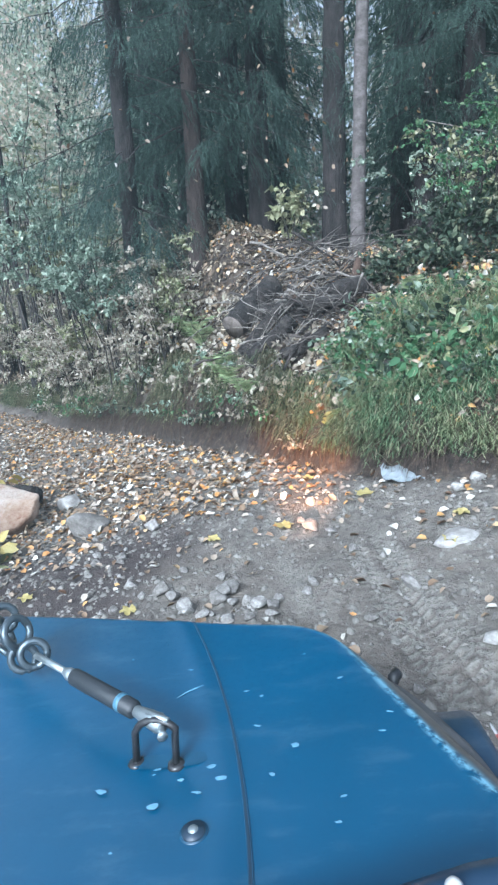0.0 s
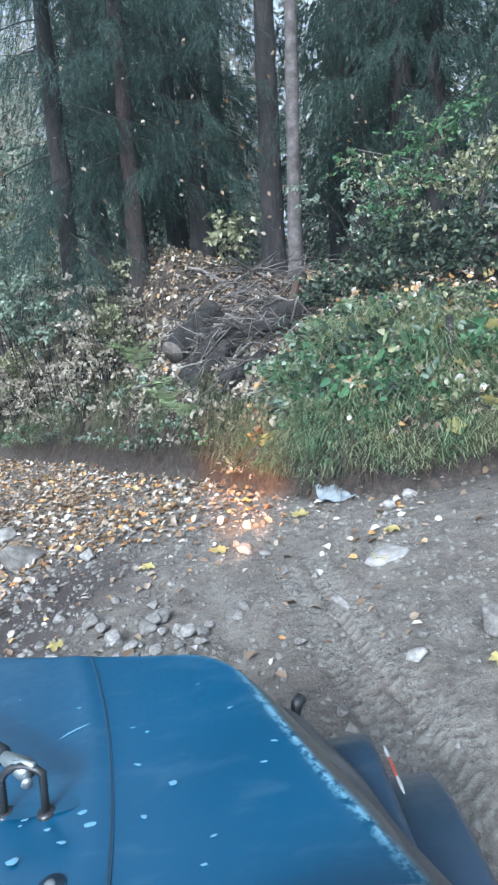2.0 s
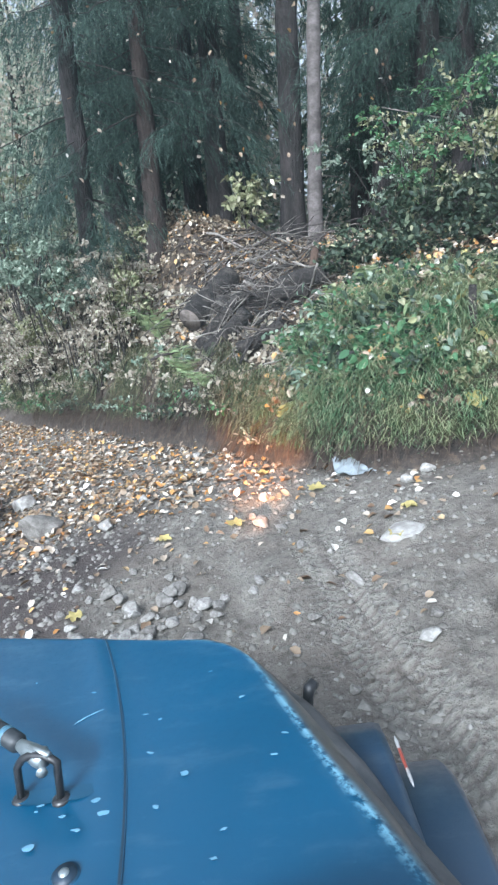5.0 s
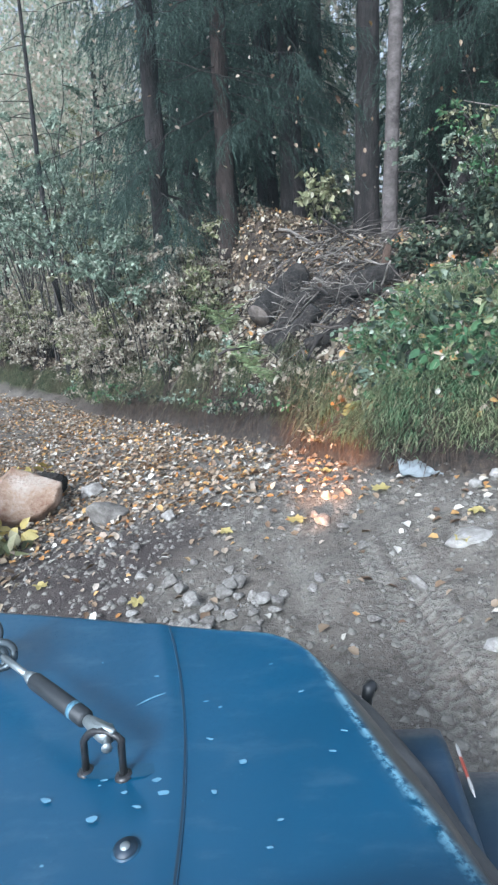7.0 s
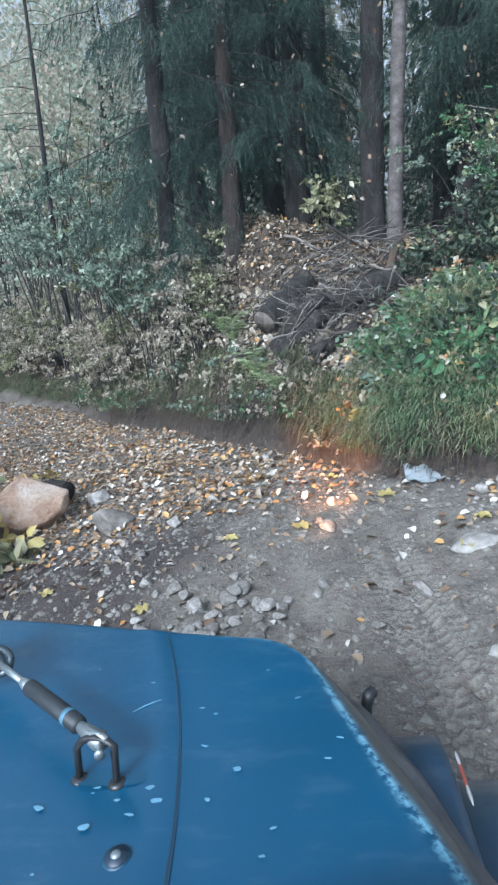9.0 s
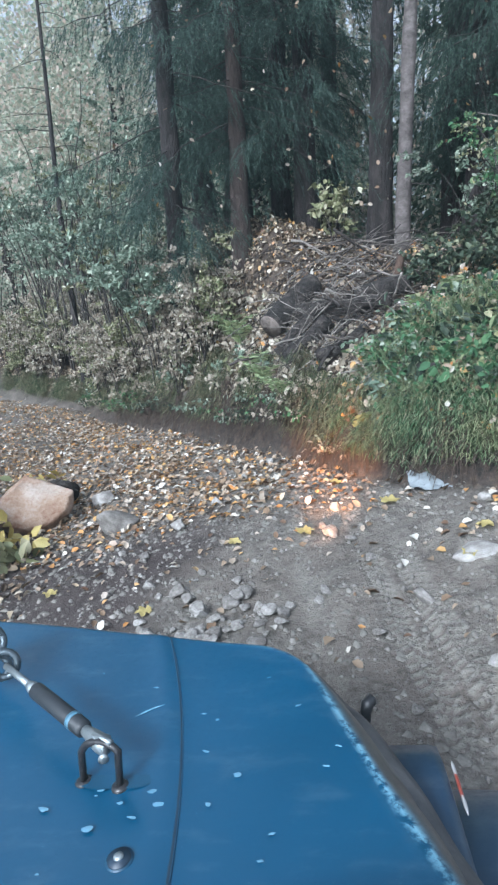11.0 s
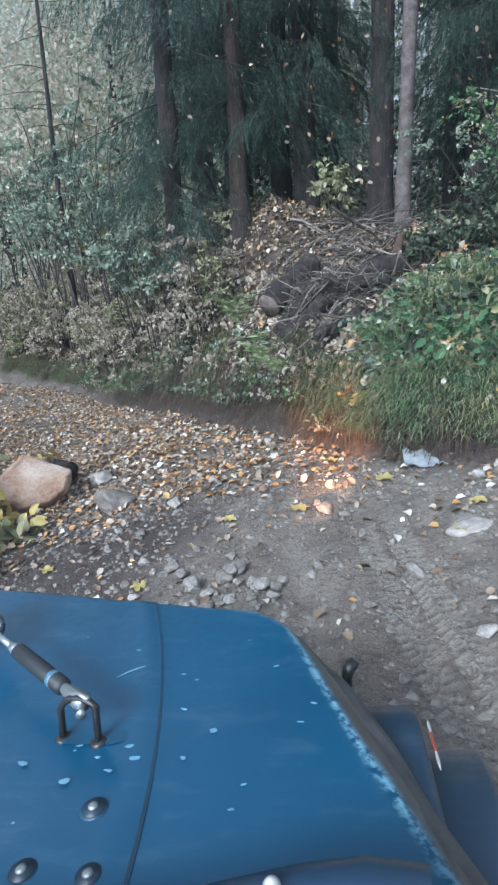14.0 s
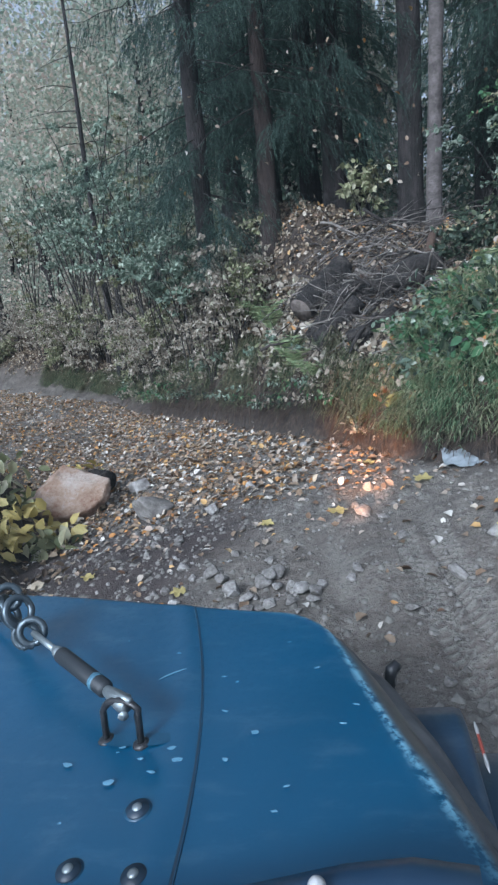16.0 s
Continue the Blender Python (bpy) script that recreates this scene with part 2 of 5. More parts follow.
def dust_haze_glass():
    """Thin clear pane; a film of dust plus painted haze scatters a little light."""
    m, nt, b = nodes_of("windscreen_dust_and_haze")
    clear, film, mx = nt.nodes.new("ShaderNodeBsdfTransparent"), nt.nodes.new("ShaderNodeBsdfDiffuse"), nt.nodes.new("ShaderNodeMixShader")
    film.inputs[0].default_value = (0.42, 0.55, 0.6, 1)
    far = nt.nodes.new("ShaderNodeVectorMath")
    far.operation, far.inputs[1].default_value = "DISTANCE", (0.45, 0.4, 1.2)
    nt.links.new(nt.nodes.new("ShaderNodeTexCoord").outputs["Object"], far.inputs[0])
    # extra haze away from the lower right, standing in for glare on the glass
    glare_haze = ramp_node(nt, far.outputs["Value"], [(0.68, (0, 0, 0)), (0.95, (0.02, 0.02, 0.02))])
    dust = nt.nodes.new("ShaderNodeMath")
    nt.links.new(glare_haze, dust.inputs[1]), nt.links.new(dust.outputs[0], mx.inputs[0])
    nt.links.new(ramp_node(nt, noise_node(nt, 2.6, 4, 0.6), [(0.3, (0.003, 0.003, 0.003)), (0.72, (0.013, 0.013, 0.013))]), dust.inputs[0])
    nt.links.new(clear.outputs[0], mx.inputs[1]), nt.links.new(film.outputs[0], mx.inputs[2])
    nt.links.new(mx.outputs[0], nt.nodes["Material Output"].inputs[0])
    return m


# ---- mesh tools ----
class Geo:
    """Gathers triangles and quads, then becomes one mesh."""

    def __init__(self):
        self.v, self.f, self.n = [], [], 0

    def add(self, verts, faces):
        verts, faces = np.asarray(verts, float).reshape(-1, 3), np.asarray(faces, int)
        if faces.shape[1] == 4:
            faces = np.concatenate([faces[:, [0, 1, 2]], faces[:, [0, 2, 3]]])
        self.v.append(verts), self.f.append(faces + self.n)
        self.n += len(verts)
        return self

    def tube(self, pts, radii, sides=6, cap=True):
        pts, k = np.asarray(pts, float), len(pts)
        radii = np.broadcast_to(np.asarray(radii, float), (k,))
        tang = np.gradient(pts, axis=0)
        tang /= np.linalg.norm(tang, axis=1, keepdims=True) + 1e-9
        ref = np.array([1.0, 0, 0]) if abs(tang[0][0]) < 0.8 else np.array([0, 1.0, 0])
        a = np.cross(tang, ref)
        a /= np.linalg.norm(a, axis=1, keepdims=True) + 1e-9
        b = np.cross(tang, a)
        ang = np.arange(sides) * 2 * np.pi / sides
        ring = a[:, None] * np.cos(ang)[None, :, None] + b[:, None] * np.sin(ang)[None, :, None]
        verts = (pts[:, None] + ring * radii[:, None, None]).reshape(-1, 3)
        i, j = np.meshgrid(np.arange(k - 1), np.arange(sides), indexing="ij")
        q = np.stack([i * sides + j, i * sides + (j + 1) % sides, (i + 1) * sides + (j + 1) % sides, (i + 1) * sides + j], -1).reshape(-1, 4)
        faces = np.concatenate([q[:, [0, 1, 2]], q[:, [0, 2, 3]]])
        if cap:
            verts = np.concatenate([verts, pts[:1], pts[-1:]])
            c0, c1 = k * sides, k * sides + 1
            j = np.arange(sides)
            faces = np.concatenate([faces, np.stack([np.full(sides, c0), (j + 1) % sides, j], -1),
                                    np.stack([np.full(sides, c1), (k - 1) * sides + j, (k - 1) * sides + (j + 1) % sides], -1)])
        return self.add(verts, faces)

    def gnarl(self, sides, amount, seed=0.0):
        """Roughens the rings of the last tube, as bark and knots do."""
        v = self.v[-1]
        k = len(v) // sides
        ring = v[:k * sides].reshape(k, sides, 3)
        mid = ring.mean(1, keepdims=True)
        a, t = np.meshgrid(np.arange(sides) * 4.0 / sides, np.arange(k) * 0.8, indexing="xy")
        d = N1(a * 2.1 + seed, t + seed) + 0.7 * N2(a * 5 + seed, t * 2.3)
        ring += (ring - mid) * (amount * d)[..., None]
        return self

    def leaves(self, pos, along, normal, length, width, fold=0.25, slim=False):
        """Kite-shaped leaves with a folded midrib, all at once."""
        pos, n = np.asarray(pos, float), len(pos)
        along = along / (np.linalg.norm(along, axis=1, keepdims=True) + 1e-9)
        side = np.cross(normal, along)
        side /= np.linalg.norm(side, axis=1, keepdims=True) + 1e-9
        up = np.cross(along, side)
        L, W = np.broadcast_to(length, (n,))[:, None], np.broadcast_to(width, (n,))[:, None]
        tip = pos + along * L
        mid = pos + along * L * 0.45
        if slim == "kite":
            verts = np.stack([pos, mid - side * W * 0.5 + up * W * fold, tip, mid + side * W * 0.5 + up * W * fold], 1).reshape(-1, 3)
            return self.add(verts, np.arange(n * 4).reshape(-1, 4))
        if slim:
            verts = np.stack([pos - side * W * 0.5, pos + side * W * 0.5, tip], 1).reshape(-1, 3)
            return self.add(verts, np.arange(n * 3).reshape(-1, 3))
        m1, m2 = pos + along * L * 0.25, pos + along * L * 0.66 + up * W * 0.1
        l1, r1 = m1 + side * W * 0.43 + up * W * fold, m1 - side * W * 0.43 + up * W * fold
        l2, r2 = m2 + side * W * 0.4 + up * W * fold, m2 - side * W * 0.4 + up * W * fold
        verts = np.stack([pos, r1, r2, tip, l2, l1], 1).reshape(-1, 3)
        base = np.arange(n)[:, None] * 6
        return self.add(verts, np.concatenate([base + [0, 1, 2], base + [0, 2, 3], base + [0, 3, 4], base + [0, 4, 5]]))

    def mesh(self, name, smooth=False):
        v, f = np.concatenate(self.v), np.concatenate(self.f)
        me = bpy.data.meshes.new(name)
        me.vertices.add(len(v))
        me.vertices.foreach_set("co", v.ravel())
        me.loops.add(f.size)
        me.loops.foreach_set("vertex_index", f.ravel().astype(np.int32))
        me.polygons.add(len(f))
        me.polygons.foreach_set("loop_start", np.arange(0, f.size, 3, dtype=np.int32))
        if smooth:
            me.polygons.foreach_set("use_smooth", np.ones(len(f), bool))
        me.update(calc_edges=True)
        me.validate()
        return me


def part(name, geo, material, parent=None, label="", smooth=False):
    me = geo if isinstance(geo, bpy.types.Mesh) else geo.mesh(name, smooth)
    if not me.materials:
        me.materials.append(material)
    ob = new(name, me)
    ob.parent = parent
    return tagged(ob, label)


def thing(name, x, y, z, label, category, group=""):
    ob = new(name)
    ob.location, ob.empty_display_size = (x, y, z), 0.1
    return tagged(ob, label, category, group)


def lattice(seed):
    g = np.random.default_rng(seed).random((128, 128))

    def sample(x, y):
        xi, yi = np.floor(x).astype(int), np.floor(y).astype(int)
        u, v = x - xi, y - yi
        u, v = u * u * (3 - 2 * u), v * v * (3 - 2 * v)
        a, b = g[xi % 128, yi % 128], g[(xi + 1) % 128, yi % 128]
        c, d = g[xi % 128, (yi + 1) % 128], g[(xi + 1) % 128, (yi + 1) % 128]
        return (a * (1 - u) + b * u) * (1 - v) + (c * (1 - u) + d * u) * v - 0.5

    return sample


N1, N2, N3 = lattice(1), lattice(2), lattice(3)


def fbm(x, y, size, octaves=4):
    s, amp = 0, 1.0
    for k in range(octaves):
        s, amp = s + amp * N1(x / size + 17 * k, y / size + 5 * k), amp * 0.5
        size *= 0.5
    return s


def smooth01(t):
    t = np.clip(t, 0, 1)
    return t * t * (3 - 2 * t)


# ---- the lie of the land ----
BANK = np.array([(-60, 42), (-14, 20.5), (-8, 15.6), (-6.6, 14.6), (-4.5, 12.8), (-3, 10.6), (-1.75, 8.75), (-0.8, 7.4),
                 (-0.2, 6.65), (0.25, 5.6), (0.64, 5.1), (1.1, 4.85), (1.75, 4.75), (3, 4.5), (8, 3), (60, -9)])
VERGE = np.array([(-2.0, -60), (-2.0, 2.0), (-2.05, 4.3), (-2.35, 5.6), (-2.9, 6.6), (-4.6, 8.6), (-8, 11), (-60, 30)])


def line_distance(x, y, line):
    best = np.full(np.shape(x), 1e9)
    for (ax, ay), (bx, by) in zip(line[:-1], line[1:]):
        dx, dy = bx - ax, by - ay
        t = np.clip(((x - ax) * dx + (y - ay) * dy) / (dx * dx + dy * dy), 0, 1)
        best = np.minimum(best, np.hypot(x - ax - t * dx, y - ay - t * dy))
    return best


def bank_distance(x, y):
    """Metres uphill of the foot of the cut bank; negative on the track."""
    wob = 0.10 * N2(x / 0.45, y / 0.45) + 0.05 * N3(x / 0.15, y / 0.15)
    return np.where(y > np.interp(x, BANK[:, 0], BANK[:, 1]), 1, -1) * line_distance(x, y, BANK) + wob


def verge_distance(x, y):
    """Metres beyond the low verge on the other side of the track."""
    left = x < np.where(y < 2, -2.0, np.interp(y, VERGE[1:, 1], VERGE[1:, 0]))
    return np.where(left, 1, -1) * line_distance(x, y, VERGE) + 0.1 * N2(x / 0.5, y / 0.5)


def tyre_marks(x, y):
    """Two trails of lugs pressed into the soft dirt: lug height -1 to 1, and how clear the trail is."""
    lug, mark = np.zeros(np.shape(x)), np.zeros(np.shape(x))
    for a, b, wide in ((0.37, -0.135, 0.07), (0.535, -0.12, 0.075)):
        u = x - a - b * (y - 3.6) - 0.012 * np.sin(3 * y)
        wave = np.sin(2 * np.pi * (y + 0.55 * np.abs(u)) / 0.05 + np.where(u > 0, 2.2, 0))
        m = smooth01((wide - np.abs(u)) / 0.02) * smooth01((4.5 - y) / 0.4) * smooth01(0.95 + 2.4 * N3(x / 0.25, y / 0.25))
        lug, mark = np.where(m > mark, np.clip(1.7 * wave, -1, 1), lug), np.maximum(m, mark)
    return lug, mark


def ground(x, y):
    x, y = np.asarray(x, float), np.asarray(y, float)
    z = 0.10 + 0.2 * np.clip(x, -4, 3) - 0.009 * np.clip(y, -20, 40)
    low = -0.246 + 0.118 * (np.clip(x, -4, 3) - 0.037) - 0.001 * (y - 1.2)
    t = smooth01((2.75 - y) / 1.3)
    z = z * (1 - t) + low * t
    s = bank_distance(x, y)
    rise = np.interp(s * np.interp(x, [-0.4, 0.7], [1.0, 0.62]), [0, 0.05, 0.12, 0.28, 0.5, 1.0, 1.5, 2.1, 3.0, 6.0, 12, 40, 120], [0, 0.12, 0.3, 0.6, 0.9, 1.3, 1.85, 2.2, 2.3, 2.4, 3.4, 9, 18])
    foot = np.interp(x, [-9, -4.6, -2.6, 1.0, 2.5], [0.65, 0.7, 1.0, 0.92, 0.8])
    back = np.interp(x, [-9, -4.6, -3.0, -1.8, -0.6, 0.2, 1.0, 1.8, 2.6], [0.65, 0.7, 1.1, 1.3, 1.15, 0.9, 0.76, 0.64, 0.58])
    back = back + (0.65 - back) * smooth01((s - 6.5) / 9)
    up = smooth01((s - 0.9) / 0.6)
    rise *= foot * (1 - up) + back * up
    v = verge_distance(x, y)
    rise += 0.62 * smooth01(v / 0.75) + 0.03 * np.clip(v - 1, 0, 200)
    off = smooth01(np.maximum(s, v) / 0.5)
    rough = fbm(x, y, 1.6) * (0.05 + 0.24 * off) + fbm(x, y, 0.3, 3) * (0.034 + 0.075 * off)
    under = smooth01((2.6 - y) / 0.5)
    rut = np.exp(-((x - 0.47) / 0.16) ** 2) + 0.8 * np.exp(-((x + 0.02 + 0.1 * (y - 3.8)) / 0.13) ** 2)
    rut = rut * smooth01((4.6 - y) / 0.8) * 0.045
    lug, mark = tyre_marks(x, y)
    rut = rut + mark * (0.009 - 0.0075 * lug)
    near = smooth01((5.4 - y) / 1.0) * smooth01((x + 1.0) / 0.5) * (1 - off)
    lumps = 0.06 * np.clip(fbm(x, y, 0.13, 3) - 0.05, 0, 1) * (0.5 + N2(x / 0.5, y / 0.5)) * near
    return z + rise + rough * (1 - under) + (lumps - rut) * (1 - under)


def axis(lo, hi, grow, *spans):
    """Grid lines: even steps within the spans, growing steps outside them."""
    mid = np.concatenate([np.arange(a, b, st) for a, b, st in spans])
    up, step, p = [], spans[-1][2], mid[-1]
    while p < hi:
        step *= grow
        p += step
        up.append(p)
    dn, step, p = [], spans[0][2], mid[0]
    while p > lo:
        step *= grow
        p -= step
        dn.append(p)
    return np.concatenate([dn[::-1], mid, up])


def build_ground():
    xs, ys = axis(-900, 900, 1.16, (-4.5, -0.7, 0.04), (-0.7, 0.1, 0.02), (0.1, 0.9, 0.0115), (0.9, 1.6, 0.02), (1.6, 3.2, 0.04)), axis(-900, 900, 1.16, (1.8, 2.4, 0.03), (2.4, 4.5, 0.0135), (4.5, 5.4, 0.025), (5.4, 11.0, 0.042))
    X, Y = np.meshgrid(xs, ys, indexing="ij")
    Z = ground(X, Y)
    ny = len(ys)
    i, j = np.meshgrid(np.arange(len(xs) - 1), np.arange(ny - 1), indexing="ij")
    q = np.stack([i * ny + j, (i + 1) * ny + j, (i + 1) * ny + j + 1, i * ny + j + 1], -1).reshape(-1, 4)
    me = Geo().add(np.stack([X, Y, Z], -1), q).mesh("ground", True)
    s, v = bank_distance(X, Y), verge_distance(X, Y)
    wood = smooth01((s - 0.1) / 0.2) + smooth01((v + 0.05) / 0.5)
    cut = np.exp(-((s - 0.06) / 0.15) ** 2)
    lug, mark = tyre_marks(X, Y)
    streak = np.exp(-((X + 0.02 + 0.22 * (Y - 4.0)) / 0.06) ** 2) * smooth01((Y - 3.3) / 0.3) * smooth01((4.5 - Y) / 0.4) * smooth01(0.5 + 2 * N2(X / 0.15, Y / 0.3))
    # lug tops painted lighter so relief reads in flat light, plus a pale streak
    lit_lugs_and_streak = np.clip(0.4 * mark * np.clip(lug + 0.3, 0, 1) + 0.22 * streak, 0, 1)
    for key, val in (("wood", np.clip(wood, 0, 1)), ("lit_lugs_and_streak", lit_lugs_and_streak), ("cut", cut), ("dark", smooth01((-0.5 - X + 0.5 * N2(X / 0.6, Y / 0.6)) / 0.6) * smooth01((6.0 - Y) / 1.2))):
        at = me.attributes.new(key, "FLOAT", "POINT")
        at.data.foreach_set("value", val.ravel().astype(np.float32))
    m, nt, b = nodes_of("track_soil_and_forest_floor")

    def attr(key):
        a = nt.nodes.new("ShaderNodeAttribute")
        a.attribute_name = key
        return a.outputs["Fac"]

    big, mid_n, fine = noise_node(nt, 0.9, 5), noise_node(nt, 7.0, 5, 0.65), noise_node(nt, 55.0, 4, 0.7)
    soil = ramp_node(nt, mid_n, [(0.3, (0.075, 0.068, 0.059)), (0.48, (0.12, 0.106, 0.091)), (0.7, (0.188, 0.17, 0.149))])
    soil = mix_rgb(nt, ramp_node(nt, big, [(0.42, (0, 0, 0)), (0.62, (0.7, 0.7, 0.7))]), soil, (0.1, 0.082, 0.068))
    soil = mix_rgb(nt, ramp_node(nt, fine, [(0.55, (0, 0, 0)), (0.75, (0.5, 0.5, 0.5))]), soil, (0.25, 0.24, 0.22))
    lump = noise_node(nt, 19.0, 6, 0.72)
    # low spots of the lump relief darkened, crevice shade put into the soil
    soil = mix_rgb(nt, ramp_node(nt, lump, [(0.38, (0.75, 0.75, 0.75)), (0.5, (0, 0, 0))]), soil, (0.05, 0.043, 0.036))
    soil = mix_rgb(nt, attr("lit_lugs_and_streak"), soil, (0.27, 0.26, 0.235))
    soil = mix_rgb(nt, attr("dark"), soil, mix_rgb(nt, mid_n, (0.022, 0.016, 0.015), (0.06, 0.045, 0.04)))
    humus = ramp_node(nt, mid_n, [(0.3, (0.02, 0.015, 0.012)), (0.6, (0.055, 0.04, 0.029)), (0.8, (0.1, 0.074, 0.05))])
    # exposed soil at the bank foot, darkened for the shade under the overhang
    raw_and_shade = ramp_node(nt, lump, [(0.35, (0.007, 0.0055, 0.0045)), (0.52, (0.03, 0.021, 0.016)), (0.68, (0.08, 0.052, 0.035))])
    col = mix_rgb(nt, attr("cut"), mix_rgb(nt, attr("wood"), soil, humus), raw_and_shade)
    nt.links.new(col, b.inputs["Base Color"])
    b.inputs["Roughness"].default_value = 0.92
    ad = nt.nodes.new("ShaderNodeMath")
    nt.links.new(mid_n, ad.inputs[0]), nt.links.new(fine, ad.inputs[1])
    a3 = nt.nodes.new("ShaderNodeMath")
    nt.links.new(ad.outputs[0], a3.inputs[0]), nt.links.new(lump, a3.inputs[1])
    bump(nt, b, a3.outputs[0], 0.8, 0.022)
    me.materials.append(m)
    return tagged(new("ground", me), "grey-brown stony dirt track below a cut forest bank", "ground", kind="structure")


build_ground()


def gz(x, y):
    return float(ground(np.array([x]), np.array([y]))[0])


def slope_normal(x, y, e=0.05):
    n = np.stack([-(ground(x + e, y) - ground(x - e, y)) / (2 * e), -(ground(x, y + e) - ground(x, y - e)) / (2 * e), np.ones_like(x)], -1)
    return n / np.linalg.norm(n, axis=1, keepdims=True)


# ---- the off-road car ----
def build_car():
    car = new("offroad_car")
    car.matrix_world = pose(0.037, 1.205, -0.246, -0.06, -6.73, -1.86)
    tagged(car, "old blue off-road car with a worn chipped hood", "car")
    xc = -0.6

    def half(y):
        return 0.927 - 0.447 * (y - 0.58)

    def nose(x):
        """The hood's front edge: bowed, with rounded corners."""
        return 1.272 - 0.2 * (x + 0.06) - 3.8 * np.clip(x + 0.1, 0, 1) ** 2 - 3.0 * np.clip(-1.02 - x, 0, 1) ** 2

    def top(x, y):
        v = np.abs(x - xc) / half(y)
        crown = 0.03 * smooth01((-0.06 - x) / 0.8) * smooth01((y - 0.75) / 0.5)
        return 0.998 - 0.017 * x - 0.022 * y + crown - 0.05 * smooth01((v - 0.9) / 0.14) ** 1.5 - 0.045 * smooth01((y - nose(x) + 0.05) / 0.06) ** 1.6

    def seam_x(y):
        return -0.146 - 0.1 * (y - 0.586) - 0.22 * (y - 0.586) ** 2

    along = np.concatenate([np.linspace(0, 0.93, 40), np.linspace(0.94, 1, 14)])
    vs = np.concatenate([-np.linspace(1, 0.9, 6), np.linspace(-0.88, 0.88, 90), np.linspace(0.9, 1, 6)])
    A, V = np.meshgrid(along, vs, indexing="ij")
    Y = 0.3 + 0.9 * A
    for _ in range(6):
        X = xc + half(Y) * V
        Y = 0.5 * Y + 0.5 * (0.3 + (np.maximum(nose(X), 0.9) - 0.3) * A)
    Z = top(X, Y) + 0.0016 * fbm(X, Y, 0.3, 2)
    # the seam lies in a shallow fold and the feet of the lashing eye in a dent
    Z += 0.004 * np.exp(-((X - seam_x(Y) + 0.03) / 0.03) ** 2) - 0.004 * np.exp(-((X + 0.32) / 0.09) ** 2 - ((Y - 0.76) / 0.07) ** 2)
    Z += 0.003 * smooth01((X + 0.34 - 0.4 * (Y - 0.65)) / 0.02) * smooth01((-0.17 - X) / 0.02) * smooth01((0.66 - Y) / 0.05)
    n = len(vs)

    def sheet(nx, ny):
        i, j = np.meshgrid(np.arange(nx - 1), np.arange(ny - 1), indexing="ij")
        return np.stack([i * ny + j, i * ny + j + 1, (i + 1) * ny + j + 1, (i + 1) * ny + j], -1).reshape(-1, 4)

    me = Geo().add(np.stack([X, Y, Z], -1), sheet(len(along), n)).mesh("hood", True)
    wear = np.exp(-((np.abs(V) - 0.944) / 0.013) ** 2) * (0.55 + 0.9 * np.clip(0.5 + 1.6 * N2(Y / 0.09, X / 0.09), 0, 1)) + 0.45 * np.exp(-((Y - nose(X) + 0.035) / 0.012) ** 2) * smooth01((X + 0.3) / 0.2)
    at = me.attributes.new("wear", "FLOAT", "POINT")
    at.data.foreach_set("value", np.clip(wear, 0, 1).ravel().astype(np.float32))
    at = me.attributes.new("bare", "FLOAT", "POINT")
    at.data.foreach_set("value", smooth01((np.abs(V) - 0.949 + 0.01 * N2(Y / 0.03, X / 0.03)) / 0.014).ravel().astype(np.float32))
    hood = part("hood", me, M_PAINT, car, "blue hood with worn pale edges")
    # rolled edge round the hood, three sides
    rim = np.concatenate([np.stack([X[:, -1], Y[:, -1], Z[:, -1]], -1), np.stack([X[-1, ::-1], Y[-1, ::-1], Z[-1, ::-1]], -1)[1:], np.stack([X[::-1, 0], Y[::-1, 0], Z[::-1, 0]], -1)[1:]])
    out = rim - np.array([xc, 0.4, 0])
    out[:, 2] = 0
    out /= np.linalg.norm(out, axis=1, keepdims=True)
    rows = [rim + out * o - np.array([0, 0, d]) for o, d in ((0.0, 0.0), (0.018, 0.012), (0.034, 0.03), (0.042, 0.07), (0.036, 0.30))]
    S = np.stack(rows, 1)
    part("hood_side", Geo().add(S.reshape(-1, 3), sheet(len(rim), len(rows))), M_EDGE, hood, "dusty grey-brown rolled hood side", True)
    for sgn in (1, -1):
        p = [(seam_x(y) if sgn > 0 else 2 * xc - seam_x(y), y) for y in np.linspace(0.34, 1.285, 24)]
        p3 = np.array([(x, y, float(top(np.array(x), np.array(y))) + 0.002) for x, y in p])
        across = np.array([[0.0034, 0.0009, 0]]) * np.linspace(1, 0.45, 24)[:, None]
        strip = np.stack([p3 - across, p3 + [0, 0, 0.0016], p3 + across], 1)
        part("seam", Geo().add(strip.reshape(-1, 3), sheet(24, 3)), M_SEAM, hood, "dark seam along the hood")
        # a thin strip on either side draws the seam's highlight
        for side in (-1, 1):
            part("seam_edge", Geo().tube(p3 + side * across, 0.0011, 5), M_LIP, hood, "thin strip drawing the highlight beside the seam")
    chips = [(-0.319, 0.786), (-0.324, 0.774), (-0.274, 0.757), (-0.242, 0.726), (-0.311, 0.704), (-0.409, 0.745), (-0.223, 0.782), (-0.203, 0.753), (-0.116, 0.751), (-0.003, 0.692), (-0.015, 0.644),
             (-0.173, 0.985), (-0.141, 0.965), (-0.442, 1.13), (-0.3, 1.076), (0.101, 0.881), (-0.077, 0.816), (-0.146, 0.876), (0.08, 0.832), (0.02, 1.0), (-0.36, 0.62), (-0.05, 1.1)]
